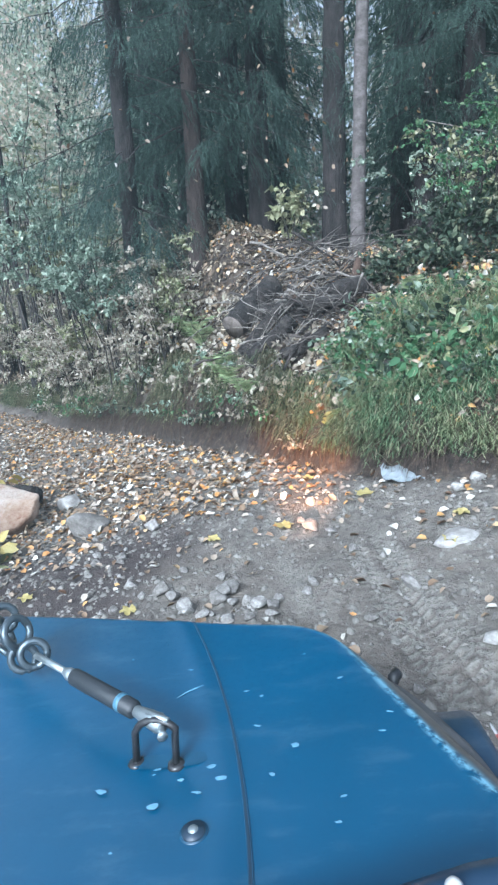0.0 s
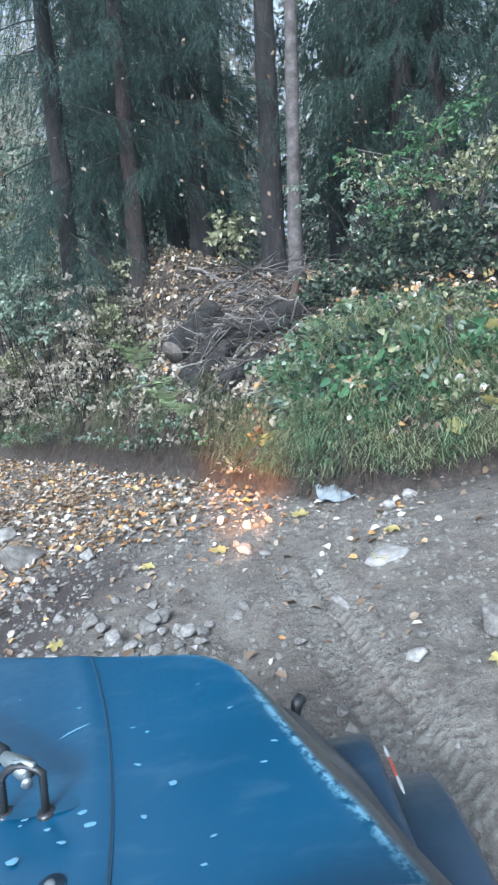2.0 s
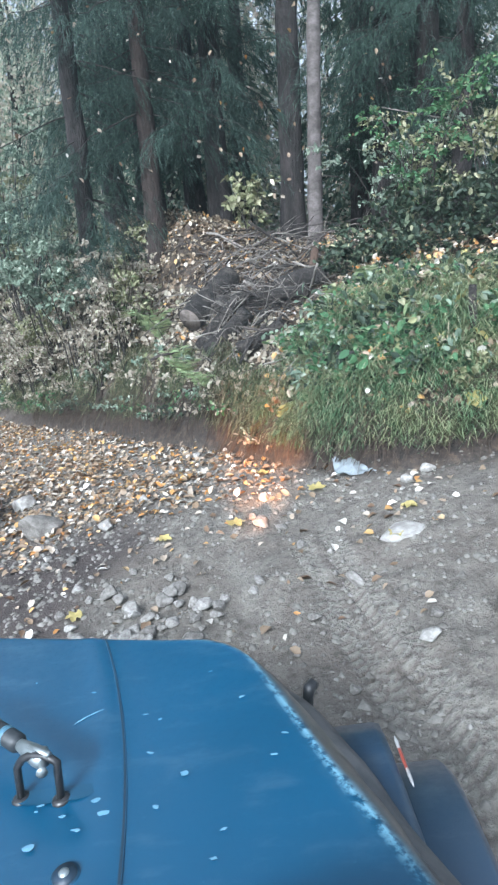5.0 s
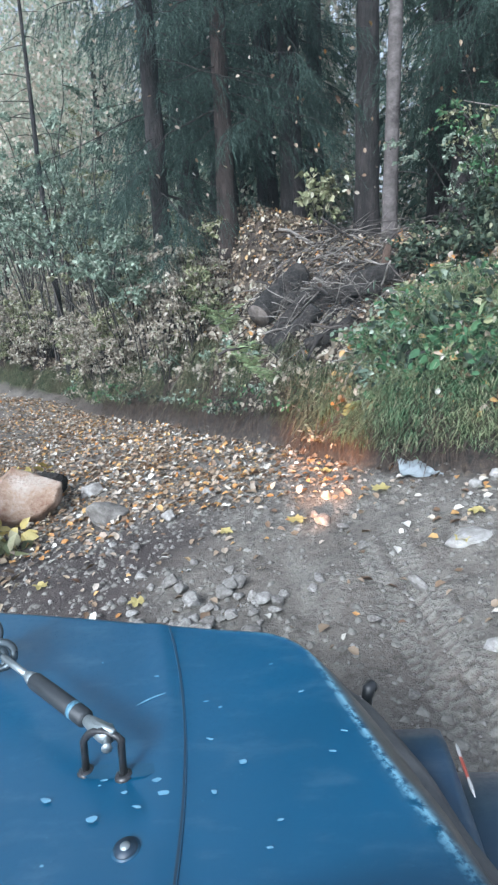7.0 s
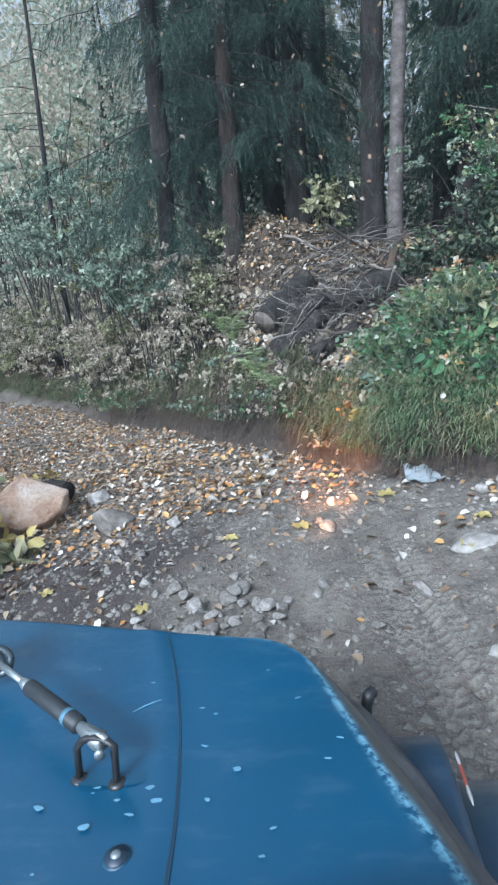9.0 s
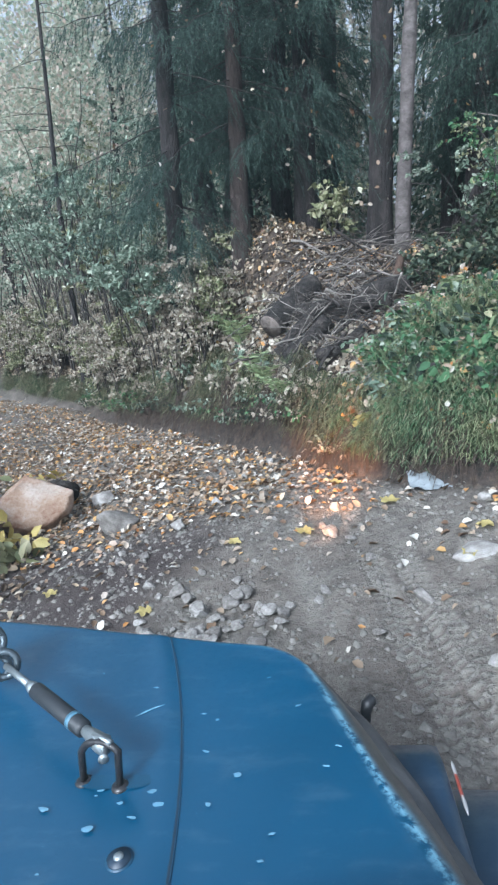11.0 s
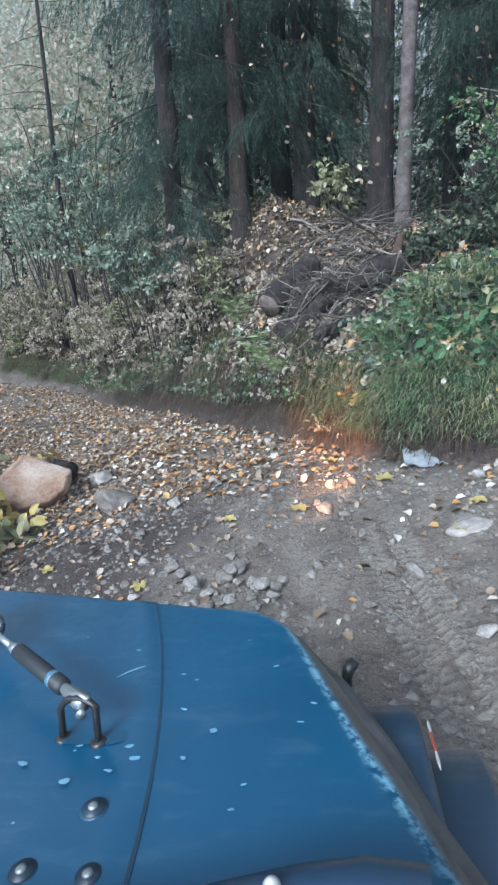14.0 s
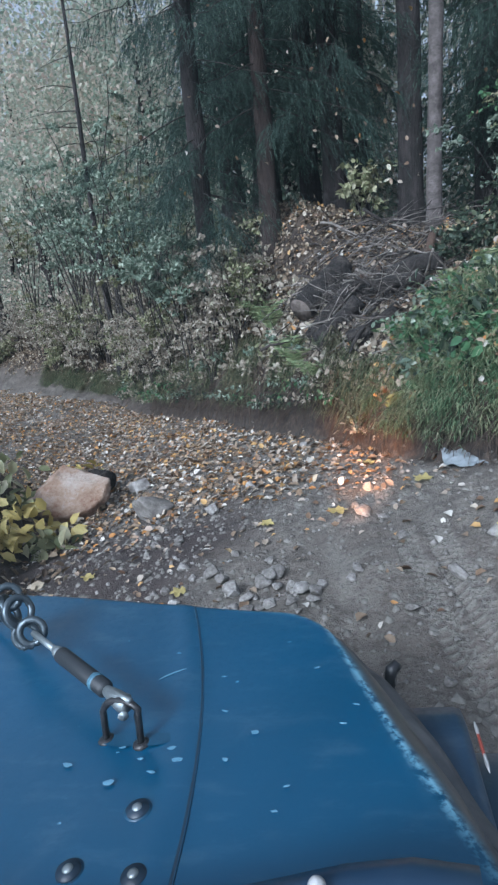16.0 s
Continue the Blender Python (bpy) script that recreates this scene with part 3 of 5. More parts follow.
    for k, (x, y) in enumerate(chips):
        r, st, tw = (0.0022 + 0.002 * rng.random()) * (1.9 if 1 < k < 9 or k == 16 else 1), 1 + 1.2 * rng.random(), -0.3 + 0.7 * rng.random()
        a = np.arange(9) * 2 * np.pi / 9
        rad = r * (1 + 0.18 * rng.standard_normal(9))
        px, py = rad * np.cos(a) * st, rad * np.sin(a) * 0.8
        px, py = x + px * np.cos(tw) - py * np.sin(tw), y + px * np.sin(tw) + py * np.cos(tw)
        ring = np.stack([px, py, top(px, py) + 0.003], -1)
        mid = [(x, y, float(top(np.array(x), np.array(y))) + 0.0042)]
        part("paint_chip", Geo().add(np.concatenate([ring, mid]), [(j, (j + 1) % 9, 9) for j in range(9)]), M_CHIP, hood, "pale chip in the paint")
    sc = np.array([(-0.317 + 0.059 * t, 0.982 + 0.036 * t + 0.006 * math.sin(3.1 * t)) for t in np.linspace(0, 1, 8)])
    part("scratch", Geo().tube(np.array([(x, y, float(top(np.array(x), np.array(y))) + 0.0025) for x, y in sc]), [0.0004, 0.0011, 0.0018, 0.0013, 0.0019, 0.0015, 0.0018, 0.0006], 5), M_CHIP, hood, "pale curved scratch")
    # rubbed patch round the feet of the lashing eye
    a = np.linspace(0, 2 * np.pi, 25)[:-1]
    px, py = -0.3 + 0.078 * np.cos(a) * (1 + 0.12 * np.sin(3 * a)), 0.808 + 0.021 * np.sin(a) * (1 + 0.2 * np.cos(2 * a))
    patch = np.concatenate([np.stack([px, py, top(px, py) + 0.0012], -1), [(-0.3, 0.808, float(top(np.array(-0.3), np.array(0.808))) + 0.0016)]])
    part("rubbed_patch", Geo().add(patch, [(k, (k + 1) % 24, 24) for k in range(24)]), M_LIP, hood, "dark rubbed patch in the paint")
    # U-shaped lashing eye with its foot nuts
    eye = new("lashing_eye")
    eye.parent = hood
    zt = 0.983
    fl, fr = np.array([-0.364, 0.813, zt]), np.array([-0.289, 0.799, zt])
    mid, across = (fl + fr) / 2, (fr - fl) / 2
    lean = np.array([0.015, 0, 0])
    arch = [fl, fl + lean * 0.7 + (0, 0, 0.066)] + [mid + lean - across * math.cos(a) + np.array([0, 0, 0.066 + 0.024 * math.sin(a)]) for a in np.linspace(0.35, math.pi - 0.35, 7)] + [fr + lean * 0.7 + (0, 0, 0.066), fr]
    part("bow", Geo().tube(arch, 0.0068, 10), M_BLACK, eye, "black steel bow", True)
    for foot in (fl, fr):
        part("nut", Geo().tube([foot + (0, 0, -0.008), foot + (0, 0, 0.003), foot + (0, 0, 0.007)], [0.0165, 0.0165, 0.011], 16), M_BLACK, eye, "rusty foot nut")
    # turnbuckle with shackles running across to the far side
    a0, a1 = np.array([-0.308, 0.812, 1.062]), np.array([-0.7, 1.1, 1.1])
    d = (a1 - a0) / np.linalg.norm(a1 - a0)
    L = np.linalg.norm(a1 - a0)
    at_d = lambda s: a0 + d * s * L
    tb = new("turnbuckle")
    tb.parent = car
    tagged(tb, "zinc turnbuckle with a dark sleeve lashed to the hood")
    part("jaw", Geo().tube([at_d(-0.03), at_d(0.0), at_d(0.045), at_d(0.14)], [0.011, 0.018, 0.016, 0.009], 10), M_STEEL, tb, "zinc jaw", True)
    part("jaw_bolt", Geo().tube([a0 + (0.0, 0.02, 0.0), a0 + (0.012, -0.03, 0.0), a0 + (0.014, -0.036, 0.0)], [0.007, 0.007, 0.01], 8), M_STEEL, tb, "zinc bolt through the jaw")
    part("pin", Geo().tube([a0 + (-0.02, 0.012, 0.014), a0 + (0.022, -0.012, 0.012)], 0.006, 8), M_STEEL, tb, "zinc clevis pin")
    part("sleeve", Geo().tube([at_d(0.12), at_d(0.135), at_d(0.5), at_d(0.515)], [0.01, 0.0172, 0.0172, 0.012], 14), M_SLEEVE, tb, "dark rubber sleeve", True)
    part("band", Geo().tube([at_d(0.19), at_d(0.215)], 0.0178, 14), M_BAND, tb, "pale blue band")
    part("collar", Geo().tube([at_d(0.5), at_d(0.535), at_d(0.57)], [0.013, 0.013, 0.008], 12), M_STEEL, tb, "zinc collar", True)
    part("rod", Geo().tube([at_d(0.53), at_d(0.78)], 0.0075, 10), M_STEEL, tb, "bare steel rod", True)
    for f, up, r, tilt in ((0.8, 0.0, 0.028, 0.4), (0.9, 0.035, 0.033, 1.2), (0.91, -0.03, 0.028, 0.2), (1.02, 0.02, 0.034, 2.0), (1.08, -0.025, 0.032, 2.6), (1.0, 0.055, 0.028, 0.7)):
        c = at_d(f) + (0, 0, up)
        u, w = np.array([math.cos(tilt), math.sin(tilt), 0]), np.array([-0.3 * math.sin(tilt), 0.3 * math.cos(tilt), 0.95])
        part("shackle", Geo().tube([c + r * (u * math.cos(t) + w * math.sin(t)) for t in np.linspace(0, 2 * math.pi, 15)], 0.0085, 8, False), M_SHACKLE, tb, "dark steel shackle ring", True)
    end = [(-0.7, 1.1, 1.09), (-0.8, 1.18, 1.06), (-0.95, 1.27, 1.0)]
    part("strap_end", Geo().tube(end, 0.008, 8), M_BLACK, tb, "black end link", True)
    # round hood studs
    for x, y in ((-0.236, 0.647), (-0.301, 0.538), (-0.198, 0.533)):
        z = float(top(np.array(x), np.array(y)))
        st = new("hood_stud")
        st.parent = hood
        part("washer", Geo().tube([(x, y, z - 0.004), (x, y, z + 0.003)], 0.0225, 20), M_LIP, st, "blue-grey washer")
        part("bolt_head", Geo().tube([(x, y, z), (x, y, z + 0.006), (x, y, z + 0.009), (x, y, z + 0.006)], [0.0195, 0.0185, 0.0135, 0.011], 20), M_SEAM, st, "dark blue ring of the bolt head", True)
        part("bolt_tip", Geo().tube([(x, y, z + 0.003), (x, y, z + 0.0095), (x, y, z + 0.0115)], [0.0085, 0.008, 0.004], 14), M_STEEL, st, "zinc bolt tip", True)
    # fenders, markers, wheels on both sides
    for sgn in (1, -1):
        fx = lambda x: x if sgn > 0 else 2 * xc - x
        ys2 = np.linspace(0.2, 1.05, 16)
        prof = []
        for y in ys2:
            xi, xo = 0.04 + 0.36 * max(0, 1.17 - y), 0.282 + 0.05 * (1.17 - y)
            xi = min(xi, xo - 0.03)
            z = 0.858 - 0.03 * smooth01((y - 0.96) / 0.1) + 0.01 * (1.17 - y)
            prof.append([(fx(xi), y, z + 0.004), (fx(xo - 0.02), y, z), (fx(xo - 0.004), y, z - 0.006), (fx(xo), y, z - 0.022), (fx(xo + 0.004), y, z - 0.26)])
        prof = np.array(prof)
        front = prof[-1:].copy()
        front[:, :, 1] += 0.012
        front[:, :, 2] -= 0.02
        low = front.copy()
        low[:, :, 2] -= 0.24
        prof = np.concatenate([prof, front, low])
        q = sheet(len(prof), prof.shape[1])
        fender = part("fender", Geo().add(prof.reshape(-1, 3), q if sgn > 0 else q[:, ::-1]), M_PAINT_DARK, car, "dusty dark blue front fender", True)
        mk = Geo()
        for (ya, yb), in (((0.87, 0.965),),):
            pts = [(fx(0.295 + 0.05 * (1.17 - y)), y, 0.851) for y in np.linspace(ya, yb, 6)]
            part("marker", mk.tube(pts, [0.0015, 0.003, 0.0036, 0.0036, 0.003, 0.0015], 8), M_AMBER, fender, "red-orange side marker", True)
            part("marker_edge", Geo().tube([(fx(0.295 + 0.05 * (1.17 - y)), y, 0.8515) for y in np.linspace(ya - 0.02, ya + 0.03, 5)], [0.001, 0.003, 0.0036, 0.003, 0.002], 8), M_WHITE, fender, "white marker end")
            part("marker_edge", Geo().tube([(fx(0.295 + 0.05 * (1.17 - y)), y, 0.8515) for y in np.linspace(yb - 0.03, yb + 0.012, 5)], [0.002, 0.003, 0.0034, 0.003, 0.001], 8), M_WHITE, fender, "white marker end")
        fl = []
        for a in np.linspace(0.12, math.pi - 0.12, 26):
            cy, cz = 0.70 + 0.46 * math.cos(a), 0.35 + 0.45 * math.sin(a) ** 0.5
            fl.append([(fx(0.29), cy, cz), (fx(0.40), cy, cz - 0.005), (fx(0.415), cy - 0.01 * math.cos(a), cz - 0.02), (fx(0.415), cy - 0.05 * math.cos(a), cz - 0.06 * math.sin(a))])
        fl = np.array(fl)
        part("wheel_arch", Geo().add(fl.reshape(-1, 3), sheet(len(fl), 4)), M_PAINT_DARK, fender, "dusty wheel arch flare", True)
        wheel = new("wheel")
        wheel.parent = car
        ty = [(x, r) for x, r in ((0.21, 0.25), (0.20, 0.33), (0.225, 0.365), (0.30, 0.372), (0.375, 0.365), (0.40, 0.33), (0.39, 0.25))]
        ring = np.array([[(fx(x), 0.70 + r * math.cos(a), 0.372 + r * math.sin(a)) for x, r in ty] for a in np.linspace(0, 2 * math.pi, 41)])
        part("tyre", Geo().add(ring.reshape(-1, 3), sheet(41, 7)), M_RUBBER, wheel, "black off-road tyre", True)
        lugs = Geo()
        for k in range(36):
            a = k * 2 * math.pi / 36
            c, t, r = np.array([0, math.cos(a), math.sin(a)]), np.array([0, -math.sin(a), math.cos(a)]), np.array([1, 0, 0])
            for off in (-0.045, 0.045):
                o = np.array([fx(0.30) + off, 0.70, 0.372]) + c * 0.368 + t * (0.012 if off > 0 else -0.012)
                v = [o + sx * r * 0.035 + sy * t * 0.014 + sz * c * 0.01 for sz in (-1, 1) for sx, sy in ((-1, -1), (1, -1), (1, 1), (-1, 1))]
                lugs.add(v, [(4, 5, 6, 7), (0, 1, 5, 4), (1, 2, 6, 5), (2, 3, 7, 6), (3, 0, 4, 7)])
        part("tread", lugs, M_RUBBER, wheel, "blocky mud tread")
        part("rim", Geo().tube([(fx(0.26), 0.70, 0.372), (fx(0.37), 0.70, 0.372), (fx(0.385), 0.70, 0.372)], [0.255, 0.255, 0.2], 24), M_STEEL, wheel, "steel rim", True)
    # black rubber guide on the fender's front corner
    kb = [(0.14, 1.205, 0.77), (0.143, 1.208, 0.795), (0.149, 1.215, 0.81), (0.158, 1.222, 0.814), (0.166, 1.226, 0.806)]
    part("corner_guide", Geo().tube(kb, [0.012, 0.0135, 0.016, 0.0155, 0.009], 12), M_BLACK, car, "glossy black corner guide", True)
    # front panel, inner wings, cowl and the windscreen's lower frame
    def slab(x0, x1, y0, y1, z0, z1):
        v = [(x, y, z) for z in (z0, z1) for x, y in ((x0, y0), (x1, y0), (x1, y1), (x0, y1))]
        return Geo().add(v, [(3, 2, 1, 0), (4, 5, 6, 7), (0, 1, 5, 4), (1, 2, 6, 5), (2, 3, 7, 6), (3, 0, 4, 7)])
    part("front_panel", slab(xc - 0.5, xc + 0.5, 1.15, 1.2, 0.45, 0.86), M_PAINT_DARK, car, "blue front panel")
    part("chassis", slab(xc - 0.42, xc + 0.42, -0.2, 1.1, 0.40, 0.52), M_BLACK, car, "dark chassis")
    part("cowl", slab(xc - 0.86, xc + 0.86, 0.19, 0.335, 0.80, 0.948), M_PAINT_DARK, car, "blue cowl behind the hood")
    rx = np.linspace(-1.3, 0.26, 24)
    ry = 0.367 + 0.24 * np.maximum(rx, -0.3)
    rz = 1.143 - 0.04 * smooth01((rx - 0.16) / 0.1)
    prof = np.stack([np.stack([rx, ry + dy, rz + dz], -1) for dy, dz in ((0.05, -0.32), (0.045, -0.03), (0.036, -0.01), (0.015, 0.0), (-0.012, -0.002), (-0.03, -0.012), (-0.035, -0.3))], 1)
    dash = part("dashboard", Geo().add(prof.reshape(-1, 3), sheet(24, 7)), M_PAINT_DARK, car, "dark blue dashboard below the windscreen", True)
    part("dash_trim", Geo().tube(np.stack([rx, ry - 0.02, rz - 0.002], -1), 0.006, 10), M_SLEEVE, dash, "dark rubber edge", True)
    ball = [(0.1, 0.39, 1.143 + 0.0115 * k) for k in (0.0, 0.3, 0.7, 1.1, 1.5, 1.8)]
    part("knob_stem", Geo().tube([(0.103, 0.386, 1.12), (0.1, 0.39, 1.145)], 0.006, 10), M_BLACK, dash, "black knob stem")
    part("dash_knob", Geo().tube(ball, [0.004, 0.0075, 0.0095, 0.0095, 0.0065, 0.002], 14), M_WHITE, dash, "pale round knob", True)
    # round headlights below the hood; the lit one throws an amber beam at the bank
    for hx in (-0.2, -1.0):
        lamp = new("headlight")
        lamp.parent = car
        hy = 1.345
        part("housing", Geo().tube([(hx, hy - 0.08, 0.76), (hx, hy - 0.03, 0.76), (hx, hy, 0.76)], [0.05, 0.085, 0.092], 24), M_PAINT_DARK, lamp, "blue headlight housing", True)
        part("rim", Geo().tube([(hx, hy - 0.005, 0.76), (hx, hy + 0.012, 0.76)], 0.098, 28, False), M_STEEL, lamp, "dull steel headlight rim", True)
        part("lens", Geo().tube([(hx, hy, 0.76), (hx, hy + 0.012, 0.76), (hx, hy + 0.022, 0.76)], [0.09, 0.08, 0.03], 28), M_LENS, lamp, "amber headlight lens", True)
    # laminated windscreen with dust and painted haze in front of the driver's eye
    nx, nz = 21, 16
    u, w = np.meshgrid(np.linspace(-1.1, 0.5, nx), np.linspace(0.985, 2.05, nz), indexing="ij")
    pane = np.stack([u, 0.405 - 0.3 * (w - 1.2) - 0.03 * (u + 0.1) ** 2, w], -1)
    glass = part("windscreen", Geo().add(pane.reshape(-1, 3), sheet(nx, nz)), dust_haze_glass(), car, "clear windscreen with a thin film of dust and painted haze", True)
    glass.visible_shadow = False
    return car


build_car()


# ---- trees ----
def unit(v):
    return v / (np.linalg.norm(v) + 1e-9)


def trunk_line(x, y, z, height, lean, wob, r):
    k = 14
    t = np.linspace(0, 1, k)
    ph = r.random(2) * 6
    return np.stack([x + lean[0] * t * height + wob * np.sin(5 * t + ph[0]) * t, y + lean[1] * t * height + wob * np.sin(4 * t + ph[1]) * t, z - 0.25 + t * (height + 0.25)], -1)


def spruce(x, y, height, radius, bark, label, low=0.9, reach=2.6, seed=1, lean=(0, 0), dense=1.0, upto=6.2, sag_by=0.55):
    r = np.random.default_rng(seed)
    tree = thing("spruce_tree", x, y, gz(x, y), label, "tree", "spruces on the bank")
    line = trunk_line(0, 0, 0, height, lean, 0.05, r)
    rad = radius * (1 - 0.92 * np.linspace(0, 1, len(line))) * (1 + 0.35 * np.exp(-np.linspace(0, 1, len(line)) * 30))
    fine = np.linspace(0, 1, 60)
    many = np.stack([np.interp(fine, np.linspace(0, 1, len(line)), line[:, i]) for i in range(3)], -1)
    part("trunk", Geo().tube(many, np.interp(fine, np.linspace(0, 1, len(rad)), rad), 16).gnarl(16, 0.18, seed * 1.7), bark, tree, smooth=True)
    P, A, Nn, Ls = [], [], [], []
    h = low
    while h < height - 0.4:
        frac = (h - low) / (height - low)
        base = np.array([np.interp(h, line[:, 2], line[:, i]) for i in range(3)])
        far = h > upto
        for _ in range(int(r.integers(3, 6)) if not far else 2):
            az = r.random() * 2 * np.pi
            length = reach * (1 - frac) ** 0.8 * (0.5 + 0.65 * r.random()) * (0.75 + 0.25 * min(1, (h - low) / 0.8))
            out = np.array([math.cos(az), math.sin(az), 0])
            t = np.linspace(0, 1, 8)
            sag = length * (0.12 - sag_by * t ** 1.3 + 0.12 * t ** 4) * (0.7 + 0.5 * r.random())
            pts = base + out * (t * length)[:, None] + np.array([0, 0, 1.0]) * (sag - sag[0])[:, None]
            pts[:, :2] += 0.08 * r.standard_normal((8, 2)) * t[:, None]
            part("bough", Geo().tube(pts, np.linspace(0.008, 0.002, 8) * (0.7 + length / 3), 4, False), M_DEADTWIG, tree)
            ntw = int((6 if far else 44) * dense * max(0.5, length / 2))
            tt = 0.15 + 0.85 * r.random(ntw)
            start = np.stack([np.interp(tt, t, pts[:, i]) for i in range(3)], -1)
            side = np.cross(out, [0, 0, 1.0])
            sg = r.choice([-1, 1], ntw)
            tdir = out * 0.4 + side * (sg * (0.15 + 0.5 * r.random(ntw)))[:, None]
            tdir[:, 2] -= 0.5 + 1.0 * r.random(ntw)
            tdir /= np.linalg.norm(tdir, axis=1, keepdims=True)
            tl = (0.18 + 0.34 * r.random(ntw)) * (1.1 - 0.45 * tt) * (1 + length / 4)
            m = 9 if far else 30
            w = np.linspace(0.02, 1, m)
            pos = start[:, None] + tdir[:, None] * (tl[:, None] * w)[..., None]
            pos[..., 2] -= 0.12 * tl[:, None] * w ** 2
            rd = r.standard_normal((ntw, m, 3))
            nd = tdir[:, None] * 1.1 + rd * 0.45
            P.append(pos.reshape(-1, 3)), A.append(nd.reshape(-1, 3)), Nn.append(rd[..., [1, 2, 0]].reshape(-1, 3))
            Ls.append(np.full(ntw * m, 0.11 if far else 0.055))
        h += (0.27 if h < upto else 0.8) * (0.7 + 0.6 * r.random())
    P, A, Nn, Ls = map(np.concatenate, (P, A, Nn, Ls))
    need = Geo().leaves(P, A, Nn, Ls * (0.8 + 0.8 * r.random(len(P))), np.where(Ls > 0.1, 0.02, 0.0062), 0.1, True)
    part("crown", need, M_SPRUCE, tree, "drooping dark green needles")
    return tree


def bare_trunk(name, x, y, height, radius, bark, label, lean=(0, 0), seed=1, twigs=18, wob=0.06):
    r = np.random.default_rng(seed)
    tree = thing(name, x, y, gz(x, y), label, "tree")
    line = trunk_line(0, 0, 0, height, lean, wob, r)
    t = np.linspace(0, 1, len(line))
    fine = np.linspace(0, 1, 70)
    many = np.stack([np.interp(fine, t, line[:, i]) for i in range(3)], -1)
    part("trunk", Geo().tube(many, radius * (1 - 0.75 * fine) * (1 + 0.45 * np.exp(-fine * 40)), 18).gnarl(18, 0.16, seed * 2.3), bark, tree, smooth=True)
    for _ in range(twigs):
        h = 0.8 + r.random() * (height - 1)
        b = np.array([np.interp(h, line[:, 2], line[:, i]) for i in range(3)])
        az, L = r.random() * 6.28, 0.3 + 0.9 * r.random()
        q = np.linspace(0, 1, 5)
        g = Geo().tube(b + np.stack([np.cos(az + 0.4 * q) * q * L, np.sin(az + 0.4 * q) * q * L, 0.15 * q - 0.3 * q ** 2], -1), np.linspace(0.01, 0.003, 5), 4, False)
        part("dead_twig", g, M_DEADTWIG, tree)
    return tree


spruce(-1.85, 10.0, 13, 0.15, M_BARK_DARK, "dark spruce with drooping needled boughs on the bank", 1.6, 1.9, 11, dense=1.5)
spruce(-0.95, 10.1, 14, 0.125, M_BARK_BROWN, "spruce with a reddish brown trunk and dark boughs", 1.6, 1.9, 12, dense=1.5)
spruce(-0.06, 10.9, 14, 0.17, M_BARK_DARK, "dark spruce behind the brush pile", 1.4, 2.1, 13, dense=1.5)
spruce(-1.2, 12.2, 15, 0.2, M_BARK_DARK, "shaded spruce standing deeper in the wood", 1.2, 2.1, 15)
spruce(-1.9, 12.9, 15, 0.2, M_BARK_DARK, "shaded spruce standing deeper in the wood", 1.4, 1.7, 19)
spruce(2.9, 10.6, 13, 0.18, M_BARK_DARK, "spruce with bluish green needles on the bank", 1.8, 2.2, 16, dense=1.4)
limb = spruce(3.3, 10.3, 12, 0.14, M_BARK_DARK, "dark spruce with a long bleached dead limb", 2.6, 1.7, 23)
part("dead_limb", Geo().tube([(0.1, 0.0, 1.5), (-0.5, -0.2, 1.56), (-1.2, -0.4, 1.66)], [0.012, 0.01, 0.006], 6), M_PALESTICK, limb, "bleached bare limb")
spruce(3.8, 8.8, 12, 0.17, M_BARK_DARK, "young spruce at the edge of the bank", 2.2, 1.8, 17)
spruce(2.35, 10.9, 13, 0.16, M_BARK_DARK, "spruce with bluish green needles on the bank", 1.6, 1.5, 20, dense=1.4)
spruce(3.4, 12.8, 14, 0.17, M_BARK_DARK, "shaded spruce standing deeper in the wood", 0.8, 2.2, 22, dense=0.8)
bare_trunk("poplar_tree", 1.11, 9.3, 13, 0.092, M_BARK_PALE, "slender tree with a pale grey trunk on the mound", (0.008, 0.0), 3, 10, 0.22)
bare_trunk("pine_tree", 0.93, 10.1, 13, 0.165, M_BARK_DARK, "dark rough-barked pine trunk behind the pale tree", (0.005, 0), 4, 26)
bare_trunk("pine_tree", 2.3, 12.2, 14, 0.18, M_BARK_DARK, "dark pine trunk deeper in the wood", (0.0, 0), 5, 26)
bare_trunk("pine_tree", 0.35, 13.5, 14, 0.16, M_BARK_DARK, "dark pine trunk deeper in the wood", (0.01, 0), 6, 26)
bare_trunk("pine_tree", -0.45, 11.6, 14, 0.15, M_BARK_DARK, "dark pine trunk deeper in the wood", (0.0, 0), 9, 26)
bare_trunk("alder_tree", -4.7, 13.5, 9, 0.07, M_BARK_DARK, "thin leaning dark tree beside the track", (-0.035, 0.01), 7, 40, 0.12)


